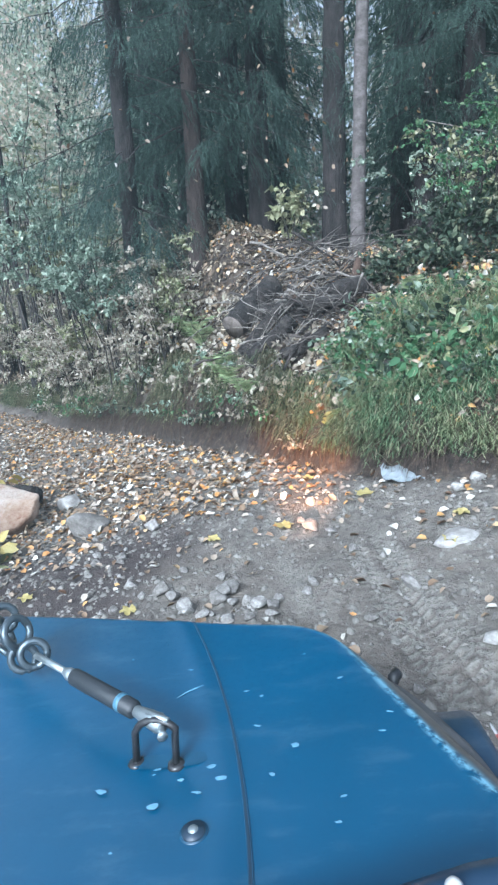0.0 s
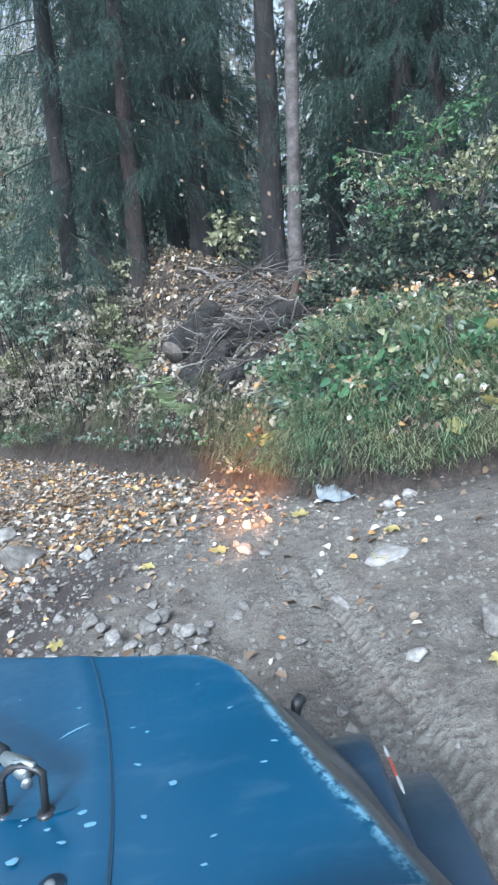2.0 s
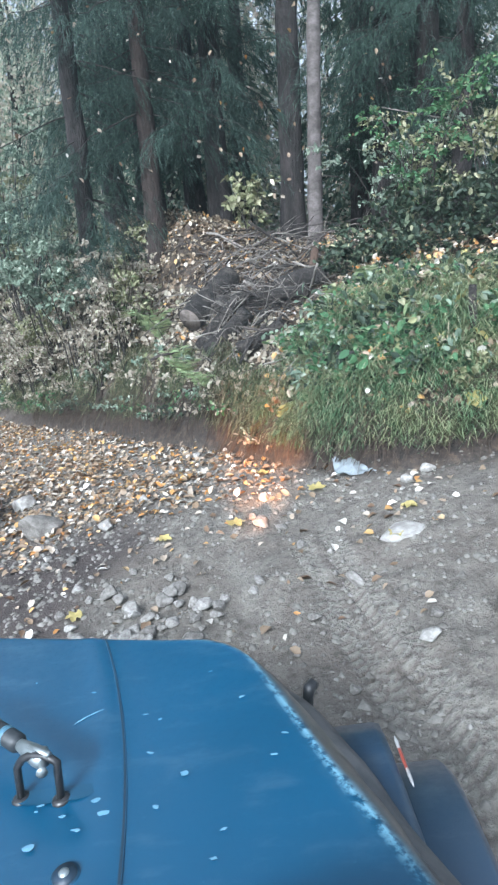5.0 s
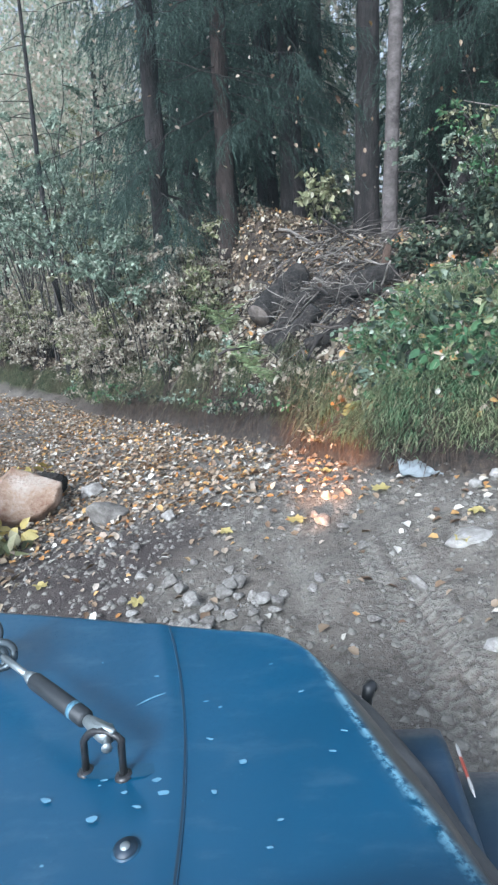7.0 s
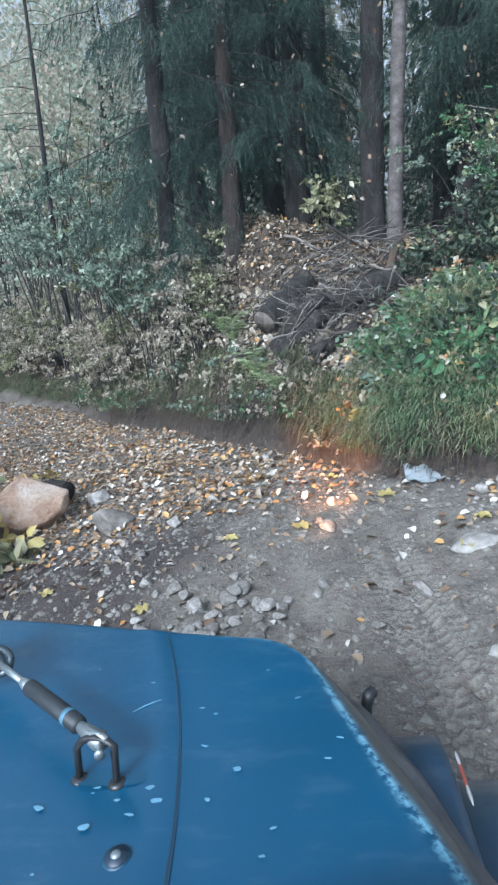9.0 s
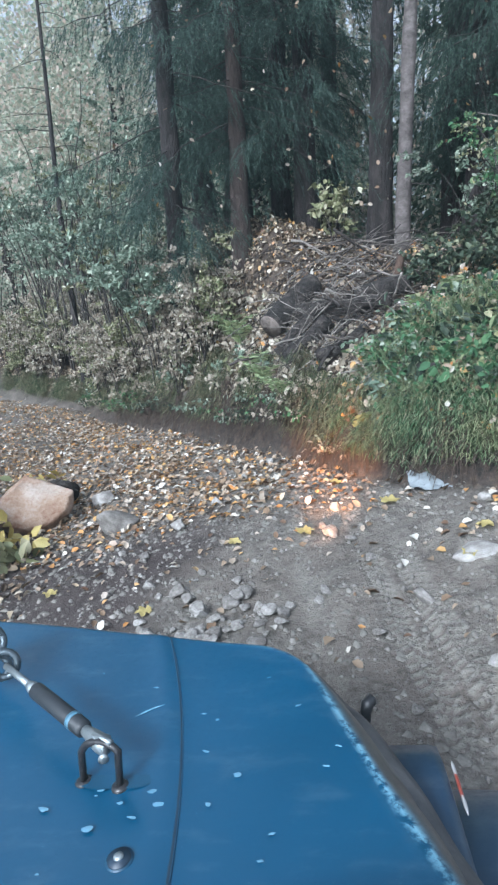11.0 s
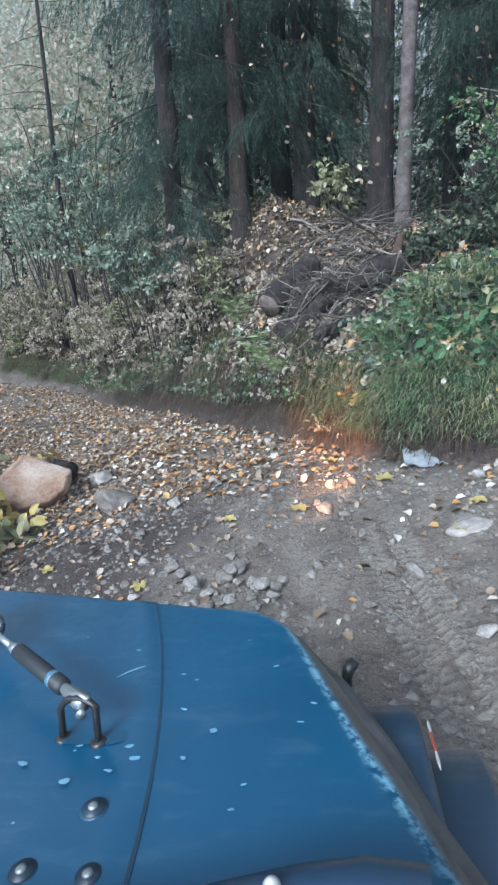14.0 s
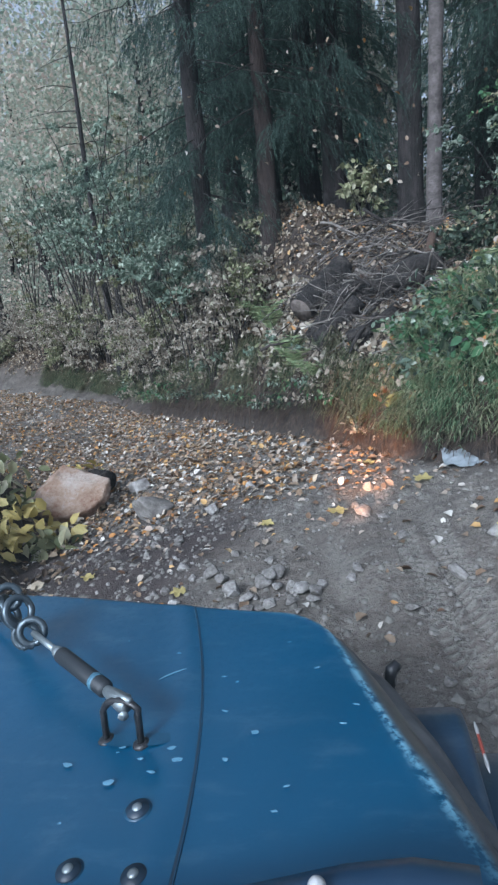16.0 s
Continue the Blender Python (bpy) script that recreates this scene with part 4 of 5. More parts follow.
# ---- bushes and herbs ----
def bush(name, x, y, height, spread, count, leaf, mat, label, seed, stems=7, droop=0.3, category="bush", group="", lean=(0, 0), wood=None, leafy_from=0.3):
    r = np.random.default_rng(seed)
    ob = thing(name, x, y, gz(x, y), label, category, group)
    P, A = [], []
    for k in range(stems):
        g = Geo()
        az, bend = r.random() * 6.28, spread * (0.3 + 0.8 * r.random())
        h = height * (0.6 + 0.45 * r.random())
        t = np.linspace(0, 1, 8)
        pts = np.stack([np.cos(az) * (0.04 + bend * t ** 1.5) + lean[0] * t, np.sin(az) * (0.04 + bend * t ** 1.5) + lean[1] * t, -0.06 + h * (t - 0.18 * t ** 3)], -1)
        pts[:, :2] += 0.03 * spread * r.standard_normal((8, 2))
        g.tube(pts, np.linspace(0.006, 0.0015, 8) * (0.6 + height / 2), 4, False)
        for _ in range(5):
            t0 = leafy_from + (0.97 - leafy_from) * r.random()
            b = np.array([np.interp(t0, t, pts[:, i]) for i in range(3)])
            dv = unit(np.array([*r.standard_normal(2), 0.35])) * spread * (0.25 + 0.45 * r.random())
            q = np.linspace(0, 1, 5)
            tw = b + dv * q[:, None] - np.array([0, 0, 0.12 * spread]) * (q ** 2)[:, None]
            g.tube(tw[::2], np.linspace(0.003, 0.001, 3) * (0.6 + height / 3), 3, False)
            m = max(2, int(count / (stems * 5)))
            qq = 0.1 + 0.9 * r.random(m)
            P.append(np.stack([np.interp(qq, q, tw[:, i]) for i in range(3)], -1) + 0.25 * leaf * r.standard_normal((m, 3)))
            a = dv / (np.linalg.norm(dv) + 1e-9) * 0.5 + r.standard_normal((m, 3)) * 0.7
            a[:, 2] -= droop
            A.append(a)
        part("stem", g, wood or M_DEADTWIG, ob)
    P, A = np.concatenate(P), np.concatenate(A)
    nn = r.standard_normal(P.shape) * 0.6 + [0, -0.2, 0.8]
    ln = leaf * (0.6 + 0.7 * r.random(len(P)))
    tagged(part("leaves", Geo().leaves(P, A, nn, ln, ln * 0.62, 0.18), mat, ob), kind="stuff")
    return ob


R = np.random.default_rng(21)
# along the left of the bank: dry shrubs and leafy alders
for k in range(88):
    x = -10.5 + 9.2 * R.random() ** 0.75
    y = float(np.interp(x, BANK[:, 0], BANK[:, 1])) + 0.35 + 2.0 * R.random()
    bush("shrub", x, y, 1.0 + 1.0 * R.random(), 0.5, 900, 0.055, (M_LEAF_DRY, M_LEAF_PALE, M_LEAF_DRY)[k % 3], "thin dry shrub with buff autumn leaves on the bank", 100 + k, 9, 0.5, group="dry shrubs")
for k, (x, y, h) in enumerate([(-3.3, 11.6, 3.4), (-2.75, 10.9, 2.6), (-4.0, 12.9, 3.7), (-5.2, 14.2, 3.9), (-2.2, 10.0, 1.9), (-4.9, 15.4, 4.2), (-6.6, 16.4, 4.0), (-7.6, 17.0, 4.0), (-9.0, 18.5, 4.2)]):
    bush("alder_bush", x, y, h * 1.3, 1.0, 1900, 0.07, (M_LEAF_TEAL, M_LEAF_TEAL, M_LEAF_PALE)[k % 3], "tall leafy bush with dull green leaves", 140 + k, 8, 0.2, group="alder bushes", leafy_from=0.55)
for k, (x, y, h) in enumerate([(-3.4, 11.8, 5.6), (-4.6, 13.4, 6.6), (-5.9, 15.0, 6.4)]):
    bush("alder_tree", x, y, h, 1.5, 2600, 0.078, M_LEAF_TEAL, "slender alder with thin stems and dull green leaves", 150 + k, 6, 0.2, "tree", "alder trees", leafy_from=0.5)
bush("hazel_bush", 0.34, 9.25, 1.35, 0.4, 300, 0.085, M_LEAF_PALE, "small bush with pale yellow leaves on the mound", 160, 6)
for k, (x, y, h) in enumerate([(2.05, 7.9, 2.4), (2.5, 7.3, 2.3), (1.85, 8.7, 1.9), (2.9, 8.2, 2.8), (2.3, 9.2, 2.6)]):
    bush("hazel_bush", x, y, h * 0.8, 0.8, 900, 0.052, (M_LEAF_GREEN, M_LEAF_PALE, M_LEAF_TEAL)[k % 3], "leafy bush with green and yellow leaves on the bank", 170 + k, 7)
# green herbs over the grassy part of the bank
k = 0
while k < 330:
    x, y = 0.5 + 2.6 * R.random(), 4.9 + 2.5 * R.random()
    s = bank_distance(np.array([x]), np.array([y]))[0]
    if s < 0.3 or s > 1.75 or x < 0.05 + 0.8 * s:
        continue
    bush("herb", x, y, (0.16 + 0.28 * R.random()) * (0.65 if s > 0.95 else 1), 0.2, 54, 0.04 + 0.045 * R.random() ** 2, (M_LEAF_GREEN, M_LEAF_DARK, M_LEAF_DARK if s > 0.9 else M_LEAF_GREEN, M_LEAF_TEAL, M_LEAF_DARK, M_LEAF_PALE, M_LEAF_GREEN)[k % 7], "low green herb with broad leaves on the bank", 200 + k, 4, 0.1, "plant", "herbs on the bank", wood=M_GRASS)
    k += 1


for k, (x, y, h) in enumerate([(1.45, 7.75, 0.6), (1.75, 7.5, 0.7), (2.05, 7.3, 0.65), (2.4, 7.1, 0.75), (2.8, 7.0, 0.8), (1.9, 8.0, 0.8), (2.5, 7.6, 0.9), (1.2, 7.6, 0.45), (1.6, 7.15, 0.5), (2.0, 6.85, 0.5), (2.5, 6.7, 0.55), (3.0, 6.5, 0.6), (2.2, 7.9, 0.7)]):
    bush("shrub", x, y, h, 0.4, 420, 0.06, M_LEAF_DARK, "dark leafy shrub with a few pale leaves on the bank", 180 + k, 8, 0.2, group="dark shrubs")
for k in range(70):
    x = -4.6 + 4.9 * R.random()
    y = float(np.interp(x, BANK[:, 0], BANK[:, 1])) + 0.14 + 0.26 * R.random()
    if bank_distance(np.array([x]), np.array([y]))[0] < 0.1:
        continue
    bush("trailing_plant", x, y, 0.1 + 0.14 * R.random(), 0.15, 56, 0.045, (M_LEAF_DARK, M_LEAF_TEAL, M_LEAF_DRY, M_LEAF_GREEN)[k % 4], "small drooping herb on the cut face of the bank", 800 + k, 4, 0.9, "plant", "plants on the cut face", lean=(-0.05, -0.12), wood=M_DEADTWIG)
for k in range(46):
    x = -5.2 + 5.1 * R.random()
    y = float(np.interp(x, BANK[:, 0], BANK[:, 1])) + 0.35 + 0.5 * R.random()
    bush("herb", x, y, 0.16 + 0.22 * R.random(), 0.18, 60, 0.055, (M_LEAF_PALE, M_LEAF_TEAL, M_LEAF_DRY, M_LEAF_DRY)[k % 4], "low faded herb on the edge of the bank", 700 + k, 4, 0.1, "plant", "herbs on the bank", wood=M_DEADTWIG)


def fern(x, y, size, fronds, seed, label="yellowing fern with feathery fronds on the bank"):
    r = np.random.default_rng(seed)
    ob = thing("fern", x, y, gz(x, y), label, "fern", "ferns on the bank")
    for k in range(fronds):
        az = -1.57 + (r.random() - 0.5) * 3.6
        q = np.linspace(0, 1, 14)
        L = size * (0.7 + 0.5 * r.random())
        pts = np.stack([np.cos(az) * q ** 1.4 * L * 0.7, np.sin(az) * q ** 1.4 * L * 0.7, L * (1.25 * q - 0.6 * q ** 2.4)], -1)
        g = Geo().tube(pts, np.linspace(0.004, 0.001, 14), 4, False)
        side = np.array([-math.sin(az), math.cos(az), 0])
        w = np.sin(np.pi * (0.2 + 0.78 * q)) * 0.3 * L
        tan = np.gradient(pts, axis=0)
        tan /= np.linalg.norm(tan, axis=1, keepdims=True)
        for sg in (-1, 1):
            nrm = np.cross(tan[2:], side) + 0.35 * r.standard_normal((12, 3))
            g.leaves(pts[2:], side * sg + tan[2:] * 0.45 - [0, 0, 0.1] + 0.2 * r.standard_normal((12, 3)), nrm, w[2:], w[2:] * 0.3, 0.12)
        part("frond", g, M_FERN, ob)
    return ob


for k, (x, y, s) in enumerate([(-1.2, 9.3, 0.5), (-1.08, 9.0, 0.5), (-0.95, 8.75, 0.45), (-0.85, 8.5, 0.36), (-0.58, 7.75, 0.42), (-0.5, 7.5, 0.36), (-0.36, 7.2, 0.32), (-0.28, 7.05, 0.26), (0.35, 5.9, 0.25), (0.9, 6.6, 0.3), (1.2, 6.8, 0.3)]):
    fern(x, y, s * 0.95, 6, 300 + k)


# ---- logs, brush pile ----
def log(p0, p1, r0, r1, mat, label, seed, cut=None, knots=0.2):
    r = np.random.default_rng(seed)
    p0, p1 = np.array(p0, float), np.array(p1, float)
    ob = thing("log", *p0, label, "log", "logs in the brush pile")
    n = 12 + int(24 * min(1, np.linalg.norm(p1 - p0)))
    t = np.linspace(0, 1, n)
    bend = 0.03 * np.sin(np.pi * t)[:, None] * r.standard_normal(3)
    pts = (p1 - p0) * t[:, None] + bend
    part("bark", Geo().tube(pts, np.linspace(r0, r1, n), 18).gnarl(18, knots if seed > 1 else 0.16, seed * 3.7), mat, ob, smooth=True)
    if cut:
        d = unit(p0 - p1)
        part("cut_face", Geo().tube([d * -0.01, d * 0.006], r0 * 0.94, 18), cut, ob, "weathered sawn face")
    return ob


def lying(x0, y0, h0, x1, y1, h1, r0, r1, mat, label, seed, cut=None):
    """A log whose two ends are so high above the ground."""
    return log((x0, y0, gz(x0, y0) + h0), (x1, y1, gz(x1, y1) + h1), r0, r1, mat, label, seed, cut)


lying(-0.44, 7.86, 0.31, 0.02, 8.4, 0.16, 0.14, 0.125, M_LOG, "sawn dark log with a weathered grey cut end", 1, M_CUTWOOD)
lying(-0.24, 7.3, 0.1, 0.16, 7.2, 0.2, 0.09, 0.075, M_LOG, "rotten knotty log under the sticks", 2, M_LOG)
lying(-0.2, 8.0, 0.16, 0.42, 7.75, 0.2, 0.085, 0.065, M_LOG, "rotten dark log under the sticks", 3, M_LOG)
lying(0.5, 7.9, 0.16, 1.0, 7.75, 0.18, 0.1, 0.085, M_LOG, "dark mossy log across the mound", 4, M_LOG)
lying(0.95, 8.3, -0.04, 0.98, 8.34, 0.26, 0.07, 0.04, M_RUST, "short rust-brown rotten stub", 5, M_RUST)
lying(0.2, 7.98, 0.16, 0.42, 8.0, 0.2, 0.075, 0.05, M_RUST, "crumbling rust-brown piece of wood", 6, M_RUST)
lying(0.05, 7.0, 0.1, 0.5, 6.9, 0.16, 0.06, 0.05, M_LOG, "rotten dark branch low in the brush pile", 9, M_LOG)
lying(-0.33, 7.6, 0.06, 0.1, 7.5, 0.25, 0.075, 0.06, M_LOG, "rotten dark log low in the brush pile", 10, M_LOG)
lying(0.2, 7.5, 0.14, 0.75, 7.3, 0.2, 0.07, 0.055, M_LOG, "rotten dark branch in the brush pile", 11, M_LOG)
for k, (x, y, dx, dy, rr) in enumerate([(0.0, 7.3, 0.3, -0.25, 0.05), (0.35, 7.25, -0.3, 0.4, 0.045), (-0.3, 7.5, 0.3, -0.35, 0.05), (0.5, 7.5, 0.3, 0.3, 0.055), (0.0, 7.7, 0.35, -0.3, 0.05), (0.6, 7.6, -0.2, -0.35, 0.045), (0.3, 7.0, -0.25, -0.2, 0.04), (0.7, 8.2, 0.3, -0.2, 0.05), (0.45, 8.5, 0.4, -0.1, 0.045)]):
    lying(x, y, 0.08 + 0.03 * (k % 4), x + dx, y + dy, 0.16, rr * 0.5, rr * 0.3, M_LOG, "dark knotty branch in the brush pile", 30 + k, M_LOG)
log((-2.75, 6.75, gz(-2.75, 6.75) + 0.12), (-2.3, 6.5, gz(-2.3, 6.5) + 0.14), 0.1, 0.1, M_LOG, "short dark log end beside the boulder", 12, M_CUTWOOD)
lying(1.5, 7.75, 0.16, 2.9, 6.9, 0.3, 0.13, 0.11, M_LOG, "fallen dark trunk on the bank", 6, M_LOG)
log((0.66, 5.9, gz(0.66, 5.9) + 0.13), (0.9, 5.55, gz(0.9, 5.55) + 0.15), 0.024, 0.017, M_LOG, "short dark curved branch in the grass", 7)
log((1.72, 5.3, gz(1.72, 5.3) - 0.05), (1.6, 5.32, gz(1.72, 5.3) + 0.4), 0.03, 0.024, M_LOG, "dark broken sapling stub in the grass", 8, M_CUTWOOD)


def build_brush():
    r = np.random.default_rng(31)
    x0, y0 = 0.15, 7.45
    pile = thing("brush_pile", x0, y0, gz(x0, y0), "tangled pile of dry dark and bleached branches on the mound", "brush pile")
    o = np.array([x0, y0, gz(x0, y0)])
    for k in range(380):
        u, w = r.standard_normal(2)
        spread = k >= 260
        x, y = (x0 + 0.15 + 0.6 * u, y0 + 1.0 + 0.55 * w) if spread else (x0 + 0.08 + 0.36 * u, y0 + 0.42 * w - 0.1 * u)
        if bank_distance(np.array([x]), np.array([y]))[0] < 0.3:
            continue
        L = 0.35 + 0.9 * r.random() if spread else 0.15 + 0.6 * r.random() ** 1.6
        az = 0.6 * r.standard_normal() if spread else r.random() * 6.28
        n = 9
        q = np.linspace(-0.5, 0.5, n)
        bx, by = x + np.cos(az) * q * L, y + np.sin(az) * q * L
        zz = ground(bx, by)
        lift = 0.04 + (0.12 if spread else 0.34) * r.random() * math.exp(-0.3 * (u * u + w * w))
        tilt = (0.25 if spread else 0.55) * r.standard_normal()
        z = np.maximum(0.35 * zz + 0.65 * zz.mean() + lift + tilt * q * L, zz + 0.01)
        kink = np.cumsum(r.standard_normal((n, 3)), 0) * 0.018 * L
        pts = np.stack([bx, by, z], -1) + kink - o
        rad = (0.0028 + 0.004 * r.random()) if r.random() < 0.84 else 0.008 + 0.01 * r.random()
        g = Geo().tube(pts, np.linspace(rad, rad * 0.35, n), 6)
        for _ in range(int(r.integers(1, 4))):
            i = int(r.integers(2, n - 1))
            dv = np.array([math.cos(az + 1.6 * (r.random() - 0.5)), math.sin(az + 1.6 * (r.random() - 0.5)), 0.5 * r.standard_normal()]) * L * (0.2 + 0.25 * r.random())
            g.tube([pts[i], pts[i] + dv * 0.5 + [0, 0, 0.012], pts[i] + dv], [rad * 0.5, rad * 0.4, rad * 0.2], 5)
        part("branch", g, M_PALESTICK if r.random() < 0.4 else M_STICK, pile)


build_brush()
LONG = [(-0.8, 9.6, 0.07, 8.4, 0.3), (-1.0, 9.3, -0.26, 8.2, 0.25), (-0.26, 9.2, 1.28, 8.5, 0.25), (0.26, 9.05, 1.2, 8.0, 0.3), (0.66, 8.4, 1.05, 7.7, 0.2),
        (-0.26, 8.1, 0.06, 7.0, 0.3), (0.1, 7.1, 0.53, 6.8, 0.25), (0.13, 7.05, -0.33, 7.2, 0.3), (0.1, 7.1, 0.55, 6.3, 0.22), (0.49, 9.0, 0.73, 8.3, 0.2),
        (-0.6, 9.1, -0.26, 8.35, 0.25), (0.63, 7.1, 0.96, 6.2, 0.2), (-0.17, 9.2, 1.1, 10.0, 0.2), (0.53, 6.2, 0.24, 6.1, 0.16)]
for _ in range(14):
    xa, ya = -0.9 + 1.7 * R.random(), 8.3 + 0.9 * R.random()
    LONG.append((xa, ya, xa + 0.7 + 0.7 * R.random(), ya - 0.35 + 0.6 * R.random(), 0.16 + 0.2 * R.random()))
for k, (xa, ya, xb, yb, hi) in enumerate(LONG):
    t = np.linspace(0, 1, 14)
    rr = np.random.default_rng(400 + k)
    x, y = xa + (xb - xa) * t, ya + (yb - ya) * t
    z = np.maximum(ground(x, y) * 0.4 + 0.6 * np.linspace(gz(xa, ya), gz(xb, yb), 14) + hi * (0.4 + np.sin(np.pi * t) * 0.6), ground(x, y) + 0.02)
    pts = np.stack([x - xa, y - ya, z - z[0]], -1) + np.cumsum(rr.standard_normal((14, 3)), 0) * 0.008
    slim = 0.006 if 4 < k < 9 or k == 13 else 0.0095
    ob = thing("fallen_branch", xa, ya, float(z[0]), "long bare bleached branch lying over the brush", "branch", "fallen branches")
    part("stem", Geo().tube(pts, np.linspace(slim, slim * 0.4, 14), 8), M_PALESTICK if k % 2 or 4 < k < 9 else M_STICK, ob, smooth=True)
    for _ in range(3):
        i = int(rr.integers(4, 12))
        dv = (pts[-1] - pts[0]) * 0.22 + 0.14 * rr.standard_normal(3) + [0, 0, 0.04]
        part("twig", Geo().tube([pts[i], pts[i] + dv * 0.5, pts[i] + dv + [0, 0, -0.02]], [slim * 0.5, slim * 0.35, 0.001], 5), M_PALESTICK if k % 2 else M_STICK, ob)


# ---- stones ----
def stone_mesh(name, seed, subdiv=3, flat=0.6, rough=0.22):
    r = np.random.default_rng(seed)
    bm = bmesh.new()
    bmesh.ops.create_icosphere(bm, subdivisions=subdiv, radius=0.5)
    off = Vector(r.random(3) * 20)
    cuts = [unit(r.standard_normal(3)) for _ in range(11)]
    for v in bm.verts:
        p = v.co.copy()
        for c in cuts:
            d = p.dot(Vector(c)) - 0.31
            if d > 0:
                p -= Vector(c) * d
        p *= 1 + 0.5 * rough * noise.noise(p * 2.2 + off) + 0.05 * noise.noise(p * 7 + off)
        p.z *= flat
        v.co = p
    me = bpy.data.meshes.new(name)
    bm.to_mesh(me)
    bm.free()
    for f in me.polygons:
        f.use_smooth = True
    return me


STONES = [stone_mesh("stone", 50 + k, 3, 0.5 + 0.3 * rng.random()) for k in range(7)]
for me in STONES:
    me.materials.append(M_ROCK)


def stone(x, y, size, label, group="", me=None, sink=0.12, rot=None, stretch=(1, 1, 1)):
    ob = new("stone", me or STONES[int(R.integers(0, 7))])
    ob.location = (x, y, gz(x, y) + size * stretch[2] * (0.3 - sink))
    ob.rotation_euler = (0.25 * R.standard_normal(), 0.25 * R.standard_normal(), R.random() * 6.28 if rot is None else rot)
    ob.scale = tuple(size * s for s in stretch)
    return tagged(ob, label, "stone", group)


big = stone_mesh("boulder", 79, 5, 0.8, 0.1)
big.materials.append(M_BOULDER)
WEDGES = [stone_mesh("stone", 90 + k, 3, 0.95, 0.3) for k in range(3)]
for me in WEDGES:
    me.materials.append(M_ROCK)
b = stone(-2.45, 6.0, 0.82, "large rusty sandstone boulder at the verge", me=big, rot=0.3, sink=-0.05, stretch=(1.0, 0.8, 0.9))
b.name = "boulder"
b["category"] = "boulder"
stone(-1.5, 5.5, 0.37, "grey angular stone lying on the track", me=WEDGES[0], rot=0.4, stretch=(1.1, 0.9, 0.75))
stone(-1.9, 6.3, 0.26, "grey stone lying on the track")
stone(0.8, 4.05, 0.24, "flat pale stone set in the track", me=WEDGES[1], sink=0.3, rot=0.2, stretch=(1.1, 0.8, 0.5))
stone(0.5, 3.72, 0.13, "flat pale stone set in the track", stretch=(1.2, 0.7, 0.7))
stone(0.1, 4.55, 0.13, "rounded grey stone lying on the track")
stone(1.15, 4.8, 0.12, "grey stone at the foot of the bank")
stone(1.0, 3.2, 0.2, "grey stone set in the track")
stone(0.85, 2.6, 0.18, "grey stone set in the track")
for k in range(48):
    u, w = R.standard_normal(2)
    stone(-0.42 + 0.2 * u, 3.8 + 0.16 * w, 0.04 + 0.07 * R.random() ** 1.7, "small grey cobble in a patch of stones", "cobbles on the track", sink=0.05)
for k in range(34):
    u = R.random()
    x, y = -1.45 + 0.8 * u + 0.14 * R.standard_normal(), 5.3 - 1.5 * u + 0.14 * R.standard_normal()
    stone(x, y, 0.035 + 0.09 * R.random() ** 2.5, "small grey cobble beside the dark soil", "cobbles on the track", me=WEDGES[k % 3] if k % 2 else None, sink=0.1)
for k in range(70):
    x, y = -2.0 + 3.3 * R.random(), 2.9 + 4.2 * R.random()
    if bank_distance(np.array([x]), np.array([y]))[0] > -0.1 or verge_distance(np.array([x]), np.array([y]))[0] > 0:
        continue
    stone(x, y, 0.03 + 0.08 * R.random() ** 3, "small grey stone lying on the track", "loose stones")


def build_gravel():
    r = np.random.default_rng(41)
    n = 9000
    x, y = -4 + 6 * r.random(n), 2.2 + 8 * r.random(n) ** 1.3
    keep = (bank_distance(x, y) < 0.05) & (verge_distance(x, y) < 0.2) & (N2(x / 0.5, y / 0.5) + 0.3 * r.random(n) > -0.1)
    x, y = x[keep], y[keep]
    z, s = ground(x, y), 0.004 + 0.014 * r.random(len(x)) ** 3
    oct_v = np.array([(1, 0, 0), (0, 1, 0), (-1, 0, 0), (0, -1, 0), (0, 0, 0.8), (0, 0, -0.8)])
    oct_f = np.array([(0, 1, 4), (1, 2, 4), (2, 3, 4), (3, 0, 4), (1, 0, 5), (2, 1, 5), (3, 2, 5), (0, 3, 5)])
    v = oct_v[None] * s[:, None, None] * (1 + 0.35 * r.standard_normal((len(x), 6, 1))) + np.stack([x, y, z + s * 0.2], -1)[:, None]
    f = oct_f[None] + (np.arange(len(x)) * 6)[:, None, None]
    ob = part("gravel", Geo().add(v.reshape(-1, 3), f.reshape(-1, 3)), M_ROCK)
    tagged(ob, "loose grey gravel scattered over the track", "gravel", kind="stuff")


build_gravel()


